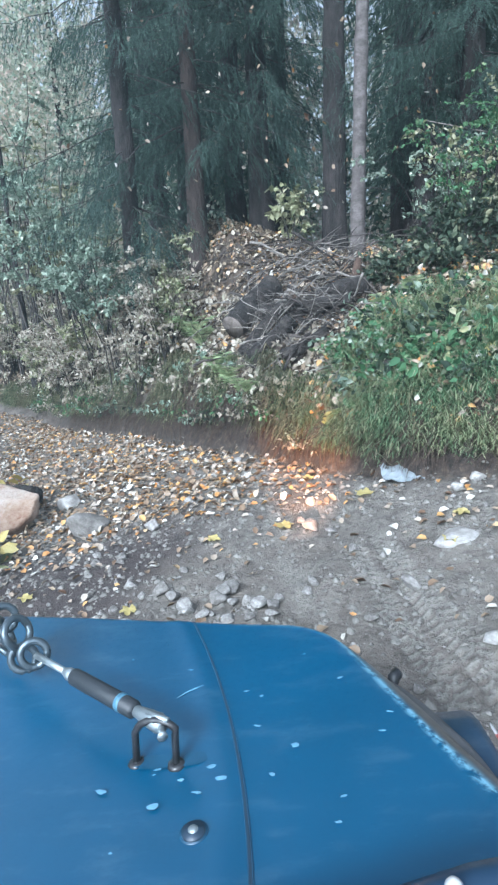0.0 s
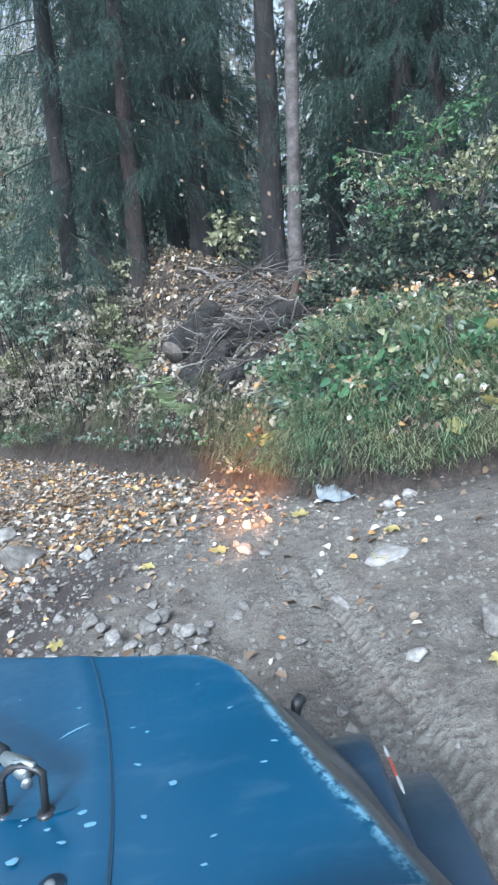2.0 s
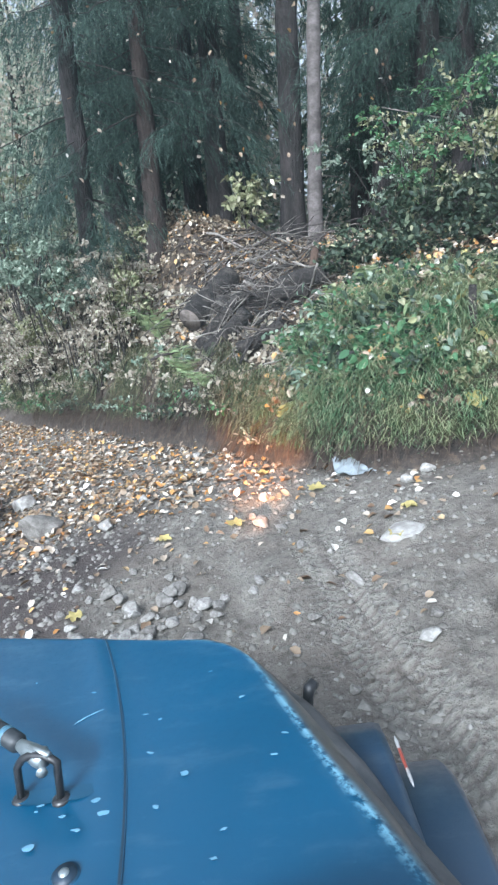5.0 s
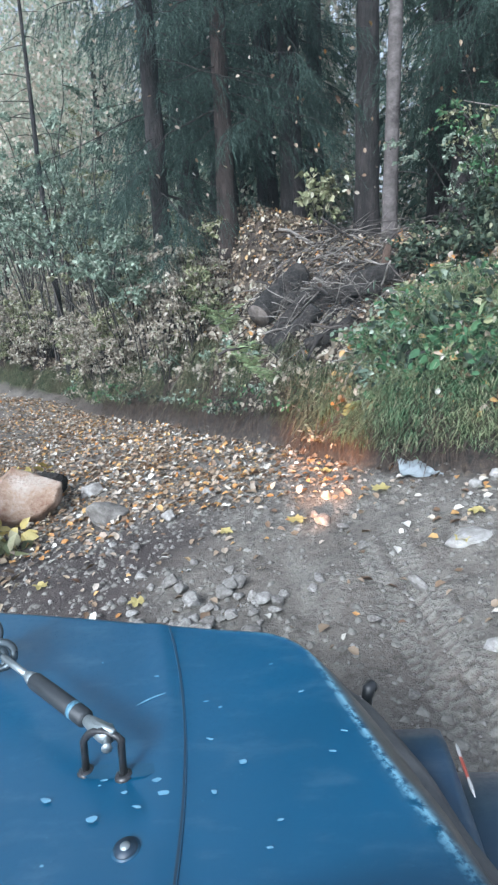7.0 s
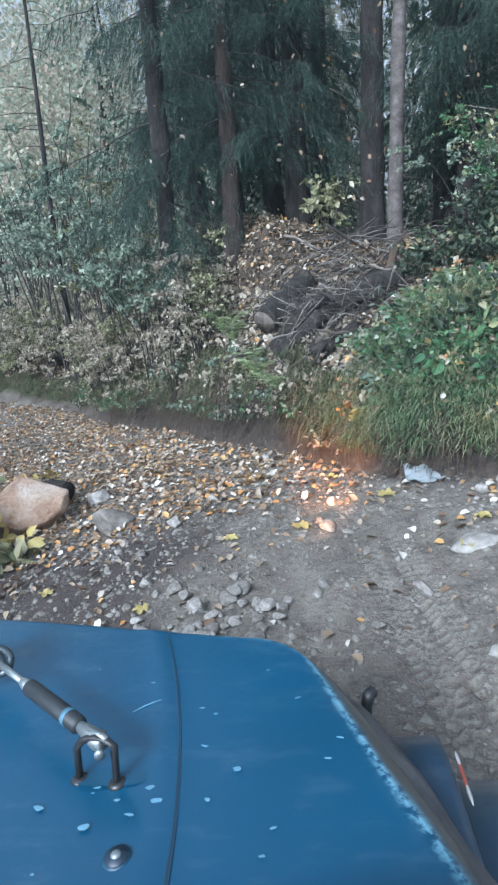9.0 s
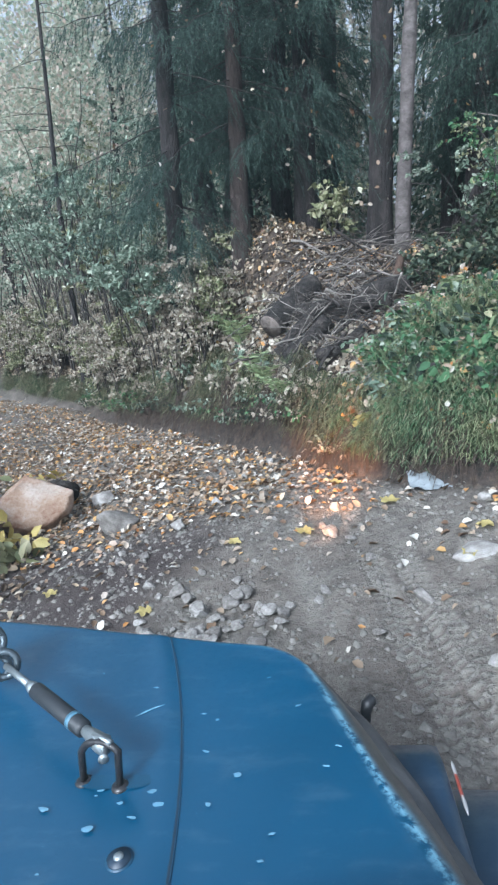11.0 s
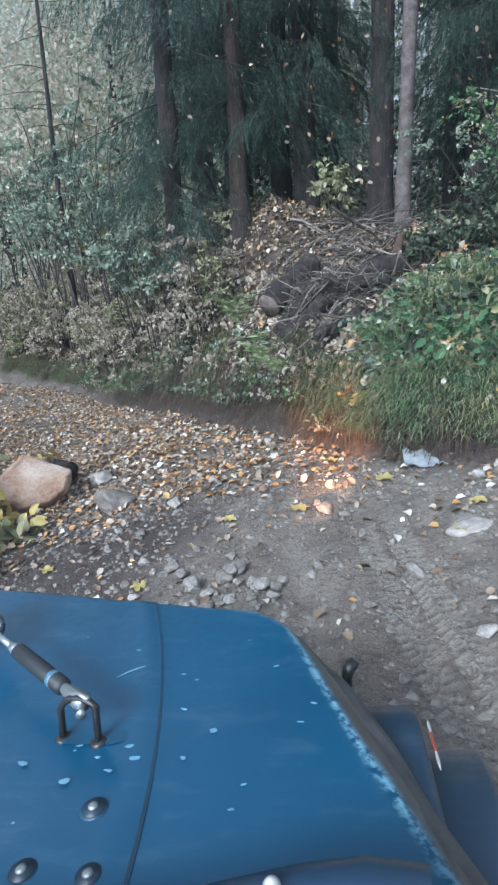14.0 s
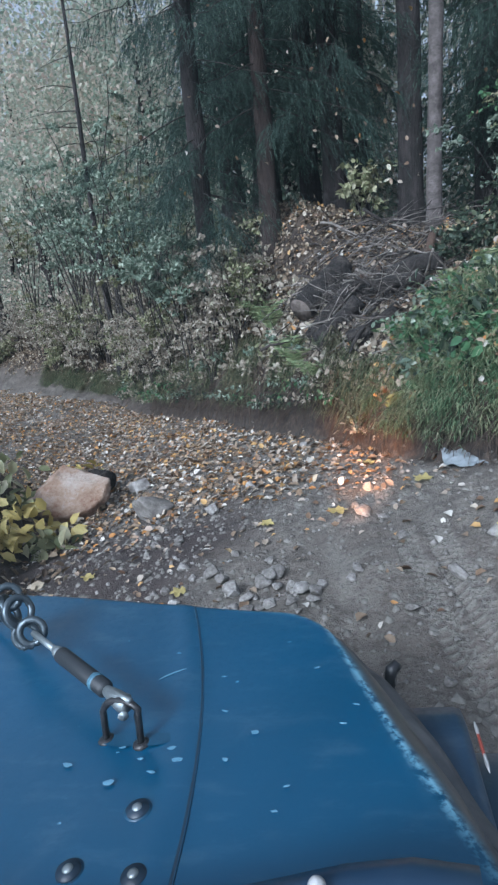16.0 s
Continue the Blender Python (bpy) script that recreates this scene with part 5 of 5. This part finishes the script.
def build_clods():
    r = np.random.default_rng(45)
    n = 12000
    x, y = -2.2 + 4.4 * r.random(n), 2.0 + 4.2 * r.random(n)
    keep = (bank_distance(x, y) < 0.05) & (verge_distance(x, y) < 0.3) & (N3(x / 0.45, y / 0.45) + 0.4 * r.random(n) > 0.05)
    x, y = x[keep], y[keep]
    s = 0.005 + 0.02 * r.random(len(x)) ** 3
    v0 = np.array([(1, 0, 0), (0.5, 0.87, 0), (-0.5, 0.87, 0), (-1, 0, 0), (-0.5, -0.87, 0), (0.5, -0.87, 0), (0.45, 0.2, 0.55), (-0.3, 0.4, 0.6), (-0.2, -0.45, 0.5)])
    f0 = np.array([(0, 1, 6), (1, 7, 6), (1, 2, 7), (2, 3, 7), (3, 8, 7), (3, 4, 8), (4, 5, 8), (5, 6, 8), (5, 0, 6), (6, 7, 8)])
    v = v0[None] * s[:, None, None] * (1 + 0.3 * r.standard_normal((len(x), 9, 1))) + np.stack([x, y, ground(x, y) - 0.002], -1)[:, None]
    f = f0[None] + (np.arange(len(x)) * 9)[:, None, None]
    ob = part("dirt_clods", Geo().add(v.reshape(-1, 3), f.reshape(-1, 3)), M_CLOD)
    tagged(ob, "small clods of grey-brown dirt on the track", "dirt", kind="stuff")


build_clods()


# ---- fallen leaves, grass, roots ----
def scatter_leaves(name, n, xr, yr, keep, size, mat, label, seed, lift=0.006, curl=0.35):
    r = np.random.default_rng(seed)
    x, y = xr[0] + (xr[1] - xr[0]) * r.random(n), yr[0] + (yr[1] - yr[0]) * r.random(n)
    k = keep(x, y, r)
    x, y = x[k], y[k]
    nn = slope_normal(x, y) + curl * r.standard_normal((len(x), 3))
    a = r.standard_normal((len(x), 3))
    a -= nn * (np.sum(a * nn, 1) / np.sum(nn * nn, 1))[:, None]
    s = size * (0.55 + 0.8 * r.random(len(x)))
    pos = np.stack([x, y, ground(x, y) + lift + 0.2 * s * r.random(len(x))], -1)
    ob = part(name, Geo().leaves(pos, a, nn, s, s * (0.55 + 0.3 * r.random(len(x))), 0.2), mat)
    return tagged(ob, label, "leaves", kind="stuff")


def on_track(x, y, r):
    s, v = bank_distance(x, y), verge_distance(x, y)
    dense = smooth01((y - 3.9 + 1.4 * N2(x / 0.7, y / 0.7)) / 2.2) * (0.55 + 0.9 * N3(x / 0.5, y / 0.5)) + 0.035
    dense *= np.where(x > 0.3, 0.45, 1) * (1 - 0.6 * smooth01((-0.6 - x) / 0.4) * smooth01((5.6 - y) / 0.8))
    return (s < 0.0) & (v < 0.1) & (r.random(len(x)) < dense)


scatter_leaves("fallen_leaves", 170000, (-10, 2.2), (2.3, 18), on_track, 0.052, M_LITTER, "pale and orange fallen leaves covering the track", 51)
scatter_leaves("leaf_litter", 170000, (-11, 4), (4.5, 19), lambda x, y, r: (bank_distance(x, y) > 0.2) & (r.random(len(x)) < np.where(x > 0.75, np.where(y > 6.6, 0.5, 0.22), 0.95) * np.where(((x - 0.15) / 0.6) ** 2 + ((y - 7.35) / 0.7) ** 2 < 1, 0.6, 1)), 0.055, M_LITTER_BANK, "brown fallen leaves covering the forest bank", 52, 0.012, 0.55)
scatter_leaves("bank_leaves", 52000, (-5.0, 0.5), (5.8, 13.5), lambda x, y, r: (bank_distance(x, y) > 0.22) & (bank_distance(x, y) < 1.1) & (r.random(len(x)) < 0.6 + N3(x / 0.4, y / 0.4)), 0.066, M_LEAF_DRY, "buff and brown leaves lodged on the face of the bank", 55, 0.04, 0.7)
scatter_leaves("mound_leaves", 15000, (-1.8, 1.8), (6.9, 10.5), lambda x, y, r: (bank_distance(x, y) > 0.35) & (r.random(len(x)) < 0.2 + 0.6 * N2(x / 0.35, y / 0.35)), 0.055, M_LITTER, "pale and orange leaves lying over the brush mound", 56, 0.05, 0.6)
scatter_leaves("verge_leaves", 4000, (-4, -1.6), (3, 8), lambda x, y, r: (verge_distance(x, y) > -0.3) & (r.random(len(x)) < 0.5), 0.07, M_LITTER_BANK, "brown fallen leaves on the verge", 53, 0.01, 0.5)


def build_grass():
    r = np.random.default_rng(61)
    n = 34000
    x, y = -0.1 + 4.0 * r.random(n), 3.8 + 4.0 * r.random(n)
    s = bank_distance(x, y)
    k = (s > 0.09) & (s < 1.9) & (r.random(n) < np.where(s < 0.45, 0.8, np.where(s < 0.9, 0.4, 0.16))) & (x > 0.02 + 0.85 * s + 0.4 * N3(x / 0.3, y / 0.3)) & (N2(x / 0.3, y / 0.3) > -0.28)
    x, y, s = x[k], y[k], s[k]
    b = 8
    px, py = np.repeat(x, b) + 0.02 * r.standard_normal(len(x) * b), np.repeat(y, b) + 0.02 * r.standard_normal(len(x) * b)
    pz = ground(px, py) - 0.01
    az, L = r.random(len(px)) * 6.28, (0.1 + 0.24 * r.random(len(px))) * (1 + 1.3 * N3(px / 0.3, py / 0.3))
    out = np.stack([np.cos(az) * 0.6 - 0.1, np.sin(az) * 0.6 - 0.45, 0.55 + 0.5 * r.random(len(px))], -1)
    out /= np.linalg.norm(out, axis=1, keepdims=True)
    side = np.cross(out, [0, 0, 1.0])
    p0 = np.stack([px, py, pz], -1)
    p1 = p0 + out * (L * 0.6)[:, None]
    p2 = p1 + (out * 0.75 - [0, 0, 0.75]) * (L * 0.5)[:, None]
    w = 0.0035
    v = np.stack([p0 - side * w, p0 + side * w, p1 - side * w, p1 + side * w, p2], 1).reshape(-1, 3)
    base = np.arange(len(px))[:, None] * 5
    f = np.concatenate([base + [0, 1, 3], base + [0, 3, 2], base + [2, 3, 4]])
    ob = part("grass", Geo().add(v, f), M_GRASS)

    tagged(ob, "long green grass hanging over the bank", "grass", kind="stuff")


build_grass()


scatter_leaves("grass_leaves", 7000, (0.0, 3.5), (4.3, 7.5), lambda x, y, r: (bank_distance(x, y) > 0.15) & (x > 0.1 + 0.5 * bank_distance(x, y)) & (r.random(len(x)) < 0.4), 0.055, M_LITTER, "pale fallen leaves caught in the grass", 54, 0.12, 0.5)


def build_roots():
    r = np.random.default_rng(71)
    g = Geo()
    for _ in range(2000):
        x = -3.2 + 5.8 * r.random()
        y = float(np.interp(x, BANK[:, 0], BANK[:, 1])) + 0.1 + 0.35 * r.random()
        if not 0.08 < bank_distance(np.array([x]), np.array([y]))[0] < 0.34:
            continue
        z, L = gz(x, y) + 0.03, 0.1 + 0.22 * r.random()
        q = np.linspace(0, 1, 5)
        dx, dy = -0.06 - 0.1 * r.random(), -0.08 - 0.1 * r.random()
        g.tube(np.stack([x + dx * q ** 0.6 + 0.02 * np.sin(5 * q + x * 9), y + dy * q ** 0.6, z - L * q ** 1.4], -1), np.linspace(0.004, 0.0012, 5), 4, False)
    ob = part("roots", g, M_ROOTS)
    tagged(ob, "fine brown roots hanging from the cut bank", "roots", kind="stuff")


build_roots()


def build_fringe():
    r = np.random.default_rng(73)
    n = 50000
    x = -7.5 + 8.4 * r.random(n)
    y = np.interp(x, BANK[:, 0], BANK[:, 1]) + 0.1 + 0.9 * r.random(n)
    s = bank_distance(x, y)
    k = (s > 0.09) & (s < 0.5) & (N2(x / 0.3, y / 0.3) > -0.2)
    x, y = x[k], y[k]
    p0 = np.stack([x, y, ground(x, y)], -1)
    m = len(x)
    out = np.stack([-0.4 + 0.5 * r.standard_normal(m), -0.6 + 0.5 * r.standard_normal(m), 0.5 + 0.5 * r.random(m)], -1)
    L = (0.04 + 0.1 * r.random(m)) * (1 + 1.2 * np.clip(N3(x / 0.3, y / 0.3), 0, 1))
    side = np.cross(out, [0, 0, 1.0])
    side /= np.linalg.norm(side, axis=1, keepdims=True)
    p1 = p0 + out * (L * 0.6)[:, None]
    p2 = p1 + (out * 0.5 - [0, 0, 1.1]) * (L * 1.1)[:, None]
    w = 0.004
    v = np.stack([p0 - side * w, p0 + side * w, p1 - side * w, p1 + side * w, p2], 1).reshape(-1, 3)
    base = np.arange(m)[:, None] * 5
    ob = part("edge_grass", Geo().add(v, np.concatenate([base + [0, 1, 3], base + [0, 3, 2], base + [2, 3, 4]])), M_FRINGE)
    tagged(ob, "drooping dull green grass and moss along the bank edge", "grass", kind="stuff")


build_fringe()
# single large yellow leaves and the torn film at the foot of the bank
star = np.array([(math.cos(a) * (0.82 + 0.18 * math.cos(5 * a)), math.sin(a) * (0.82 + 0.18 * math.cos(5 * a))) for a in np.arange(20) * math.pi / 10])


def maple_leaf(x, y, size, seed):
    r = np.random.default_rng(seed)
    z = ground(np.array([x]), np.array([y]))[0] + 0.016
    a = r.random() * 6.28
    p = star @ np.array([[math.cos(a), -math.sin(a)], [math.sin(a), math.cos(a)]]) * size * 0.5
    ring = np.stack([p[:, 0], p[:, 1], 0.022 * r.random(20)], -1)
    ob = part("maple_leaf", Geo().add(np.concatenate([ring, [(0, 0, 0.003)]]), [(i, (i + 1) % 20, 20) for i in range(20)]), M_YELLOW)
    ob.location = (x, y, z)
    return tagged(ob, "large yellow maple leaf lying on the track", "leaf", "yellow maple leaves")


for k, (x, y, s) in enumerate([(-0.06, 4.66, 0.13), (0.47, 4.89, 0.14), (0.9, 4.3, 0.1), (0.75, 4.0, 0.09), (-0.5, 4.7, 0.09), (-1.6, 4.4, 0.1), (0.9, 3.0, 0.09), (1.35, 2.6, 0.14), (-0.9, 4.0, 0.1), (0.15, 5.5, 0.1)]):
    maple_leaf(x, y, s, 500 + k)


for k in range(14):
    x, y = 0.5 + 2.2 * R.random(), 4.9 + 2.2 * R.random()
    if bank_distance(np.array([x]), np.array([y]))[0] < 0.35:
        continue
    ob = maple_leaf(x, y, 0.08 + 0.04 * R.random(), 540 + k)
    ob.location.z += 0.1
    ob.rotation_euler = (0.6 + 0.3 * R.standard_normal(), -0.3 + 0.3 * R.standard_normal(), 0)
    tagged(ob, "large pale yellow leaf caught in the bank grass", group="yellow leaves on the bank")


for k, (x, y, up) in enumerate([(1.5, 4.95, 0.16), (1.62, 5.2, 0.3), (1.75, 5.0, 0.22), (1.9, 5.3, 0.42), (1.55, 5.4, 0.34), (2.0, 4.9, 0.2)]):
    ob = maple_leaf(x, y, 0.15, 580 + k)
    ob.location.z += up * 0.55
    ob.rotation_euler = (0.75, 0.25 * (k % 3 - 1), k)
    tagged(ob, "broad pale yellow leaf among the bank herbs", group="yellow leaves on the bank")


def build_film():
    x0, y0, n = 0.76, 5.04, 12
    u, v = np.meshgrid(np.linspace(-0.15, 0.15, n), np.linspace(-0.09, 0.09, n), indexing="ij")
    x, y = x0 + u + 0.03 * N2(u * 30, v * 30), y0 + v + 0.03 * N3(u * 30, v * 30)
    z = gz(x0, y0) + 0.3 * (v + 0.05) + 0.02 + 0.04 * np.abs(N1(u * 22 + 3, v * 22)) + 0.03 * N2(u * 50, v * 50)
    i, j = np.meshgrid(np.arange(n - 1), np.arange(n - 1), indexing="ij")
    q = np.stack([i * n + j, (i + 1) * n + j, (i + 1) * n + j + 1, i * n + j + 1], -1).reshape(-1, 4)
    ob = part("plastic_sheet", Geo().add(np.stack([x - x0, y - y0, z - gz(x0, y0)], -1), q), M_PLASTIC)
    ob.location = (x0, y0, gz(x0, y0))
    tagged(ob, "crumpled piece of white plastic film at the bank foot", "litter")


build_film()
# yellow-leaved seedlings round the boulder
for k, (x, y, h) in enumerate([(-2.55, 5.25, 0.4), (-2.75, 5.5, 0.5), (-2.45, 4.85, 0.3), (-2.9, 5.0, 0.5), (-2.6, 4.4, 0.35), (-3.1, 5.9, 0.5), (-2.25, 5.4, 0.24), (-2.2, 5.1, 0.2), (-2.5, 6.45, 0.5)]):
    bush("seedling", x, y, h, 0.2, 40, 0.12, (M_YELLOW, M_LEAF_PALE)[k % 2], "seedling with broad yellow leaves on the verge", 600 + k, 4, 0.2, "plant", "yellow seedlings")


def build_caught_leaves():
    r = np.random.default_rng(57)
    n = 150
    p = np.stack([-2.6 + 4.8 * r.random(n), 8.9 + 1.0 * r.random(n), 2.3 + 3.8 * r.random(n) ** 1.2], -1)
    L = 0.04 + 0.035 * r.random(n)
    ob = part("caught_leaves", Geo().leaves(p, r.standard_normal((n, 3)) - [0, 0, 0.6], r.standard_normal((n, 3)) - [0, 0.8, 0], L, L * 0.7, 0.2), M_LITTER)
    tagged(ob, "small pale leaves caught in the spruce boughs", "leaves", kind="stuff")


build_caught_leaves()


# ---- far woods ----
def build_far_woods():
    r = np.random.default_rng(81)
    lv, nd, wd = Geo(), Geo(), Geo()

    def gap(x, y):
        """An opening in the woods where the sky shows low between the trunks."""
        return 0.07 < x / y < 0.15

    for k in range(210):
        y = 15 + 40 * r.random() ** 1.2
        x = -0.15 * (y - 10) + (r.random() - 0.5) * (14 + 1.3 * y)
        if gap(x, y) or bank_distance(np.array([x]), np.array([y]))[0] < 3 or (x < -0.2 * y and r.random() < 0.45):
            continue
        z = gz(x, y)
        h = 7 + 7 * r.random()
        if r.random() < (0.55 if x > -0.25 * y else 0.25): wd.tube([(x, y, z - 0.3), (x + 0.1, y, z + h * 0.5), (x, y, z + h)], [0.11, 0.08, 0.02], 6, False)
        if r.random() < (0.35 if x > -0.28 * y else 0.1):
            m = 700
            t = r.random(m) ** 0.8
            a, rad = r.random(m) * 6.28, (1 - t) * 1.7 * np.sqrt(r.random(m)) + 0.1
            p = np.stack([x + rad * np.cos(a), y + rad * np.sin(a), z + 0.8 + t * h - 0.25 * rad], -1)
            d = np.stack([np.cos(a), np.sin(a), -0.7 + 0 * a], -1)
            nd.leaves(p, d + 0.3 * r.standard_normal((m, 3)), r.standard_normal((m, 3)), 0.35, 0.14, 0.1, True)
        else:
            m = 1500
            c = np.stack([x + r.standard_normal(m) * 1.1, y + r.standard_normal(m) * 1.1, z + h * (0.2 + 0.75 * r.random(m))], -1)
            c += 0.25 * r.standard_normal((m, 3))
            lv.leaves(c, r.standard_normal((m, 3)) - [0, 0, 0.4], r.standard_normal((m, 3)), 0.12, 0.09, 0.15, "kite")
    for k in range(80):
        y = 17 + 30 * r.random()
        x = -0.52 * y + 0.22 * y * r.standard_normal()
        if bank_distance(np.array([x]), np.array([y]))[0] < 1.5:
            continue
        z, h, m = gz(x, y), 6 + 4.5 * r.random(), 1500
        c = np.stack([x + 1.2 * r.standard_normal(m), y + 1.2 * r.standard_normal(m), z + h * (0.08 + 0.9 * r.random(m))], -1)
        lv.leaves(c, r.standard_normal((m, 3)) - [0, 0, 0.4], r.standard_normal((m, 3)), 0.12, 0.085, 0.15, "kite")
    for k in range(30):
        x, y = ((-3 + 3 * r.random(), 15 + 7 * r.random()), (2.8 + 4 * r.random(), 14.5 + 7 * r.random()), (-14 + 8 * r.random(), 25 + 12 * r.random()))[k % 3]
        if gap(x, y):
            continue
        z, h, m = gz(x, y), 9 + 4 * r.random(), 1100
        t = r.random(m) ** 1.1
        a, rad = r.random(m) * 6.28, (1.05 - t) * 1.6 * np.sqrt(r.random(m)) + 0.1
        p = np.stack([x + rad * np.cos(a), y + rad * np.sin(a), z + 0.2 + t * h - 0.25 * rad], -1)
        d = np.stack([np.cos(a), np.sin(a), -0.7 + 0 * a], -1)
        nd.leaves(p, d + 0.3 * r.standard_normal((m, 3)), r.standard_normal((m, 3)), 0.36, 0.13, 0.1, True)
    for k in range(14):
        x, y = 0.4 + 2.2 * r.random(), 15.5 + 8 * r.random()
        z, h, m = gz(x, y), 3.5 + 2.5 * r.random(), 700
        c = np.stack([x + 0.7 * r.standard_normal(m), y + 0.9 * r.standard_normal(m), z + h * (0.1 + 0.9 * r.random(m))], -1)
        lv.leaves(c, r.standard_normal((m, 3)) - [0, 0, 0.4], r.standard_normal((m, 3)), 0.11, 0.08, 0.15, "kite")
    for k in range(30):
        x, y = -0.45 * 24 + 7 * r.standard_normal(), 19 + 12 * r.random()
        if bank_distance(np.array([x]), np.array([y]))[0] < 1.5:
            continue
        z, h = gz(x, y), 9 + 4 * r.random()
        wd.tube([(x, y, z - 0.3), (x + 0.3 * r.standard_normal(), y, z + h * 0.5), (x + 0.4 * r.standard_normal(), y, z + h)], [0.12, 0.08, 0.03], 6, False)
    for k in range(45):
        y = 16 + 16 * r.random()
        x = -0.42 * y + 0.1 * y * r.standard_normal()
        if bank_distance(np.array([x]), np.array([y]))[0] < 1.5:
            continue
        z, h, m = gz(x, y), 7 + 4.5 * r.random(), 1400
        c = np.stack([x + 1.3 * r.standard_normal(m), y + 1.3 * r.standard_normal(m), z + h * (0.3 + 0.7 * r.random(m))], -1)
        lv.leaves(c, r.standard_normal((m, 3)) - [0, 0, 0.4], r.standard_normal((m, 3)), 0.12, 0.085, 0.15, "kite")
    for k in range(260):
        y = 13.5 + 22 * r.random()
        x = -0.2 * (y - 10) + (r.random() - 0.5) * (12 + y)
        if bank_distance(np.array([x]), np.array([y]))[0] < 2.0:
            continue
        z, m = gz(x, y), 150
        c = np.stack([x + 0.6 * r.standard_normal(m), y + 0.6 * r.standard_normal(m), z + 1.6 * r.random(m)], -1)
        lv.leaves(c, r.standard_normal((m, 3)), r.standard_normal((m, 3)), 0.12, 0.09, 0.15, "kite")
    tagged(part("far_leaves", lv, M_FAR), "autumn foliage of the far woods, paled for haze", "trees", kind="stuff")
    tagged(part("far_conifers", nd, M_FARCON), "dark conifer boughs of the far woods", "trees", kind="stuff")
    tagged(part("far_trunks", wd, M_BARK_DARK), "thin trunks of the far woods", "trees", kind="stuff")


build_far_woods()
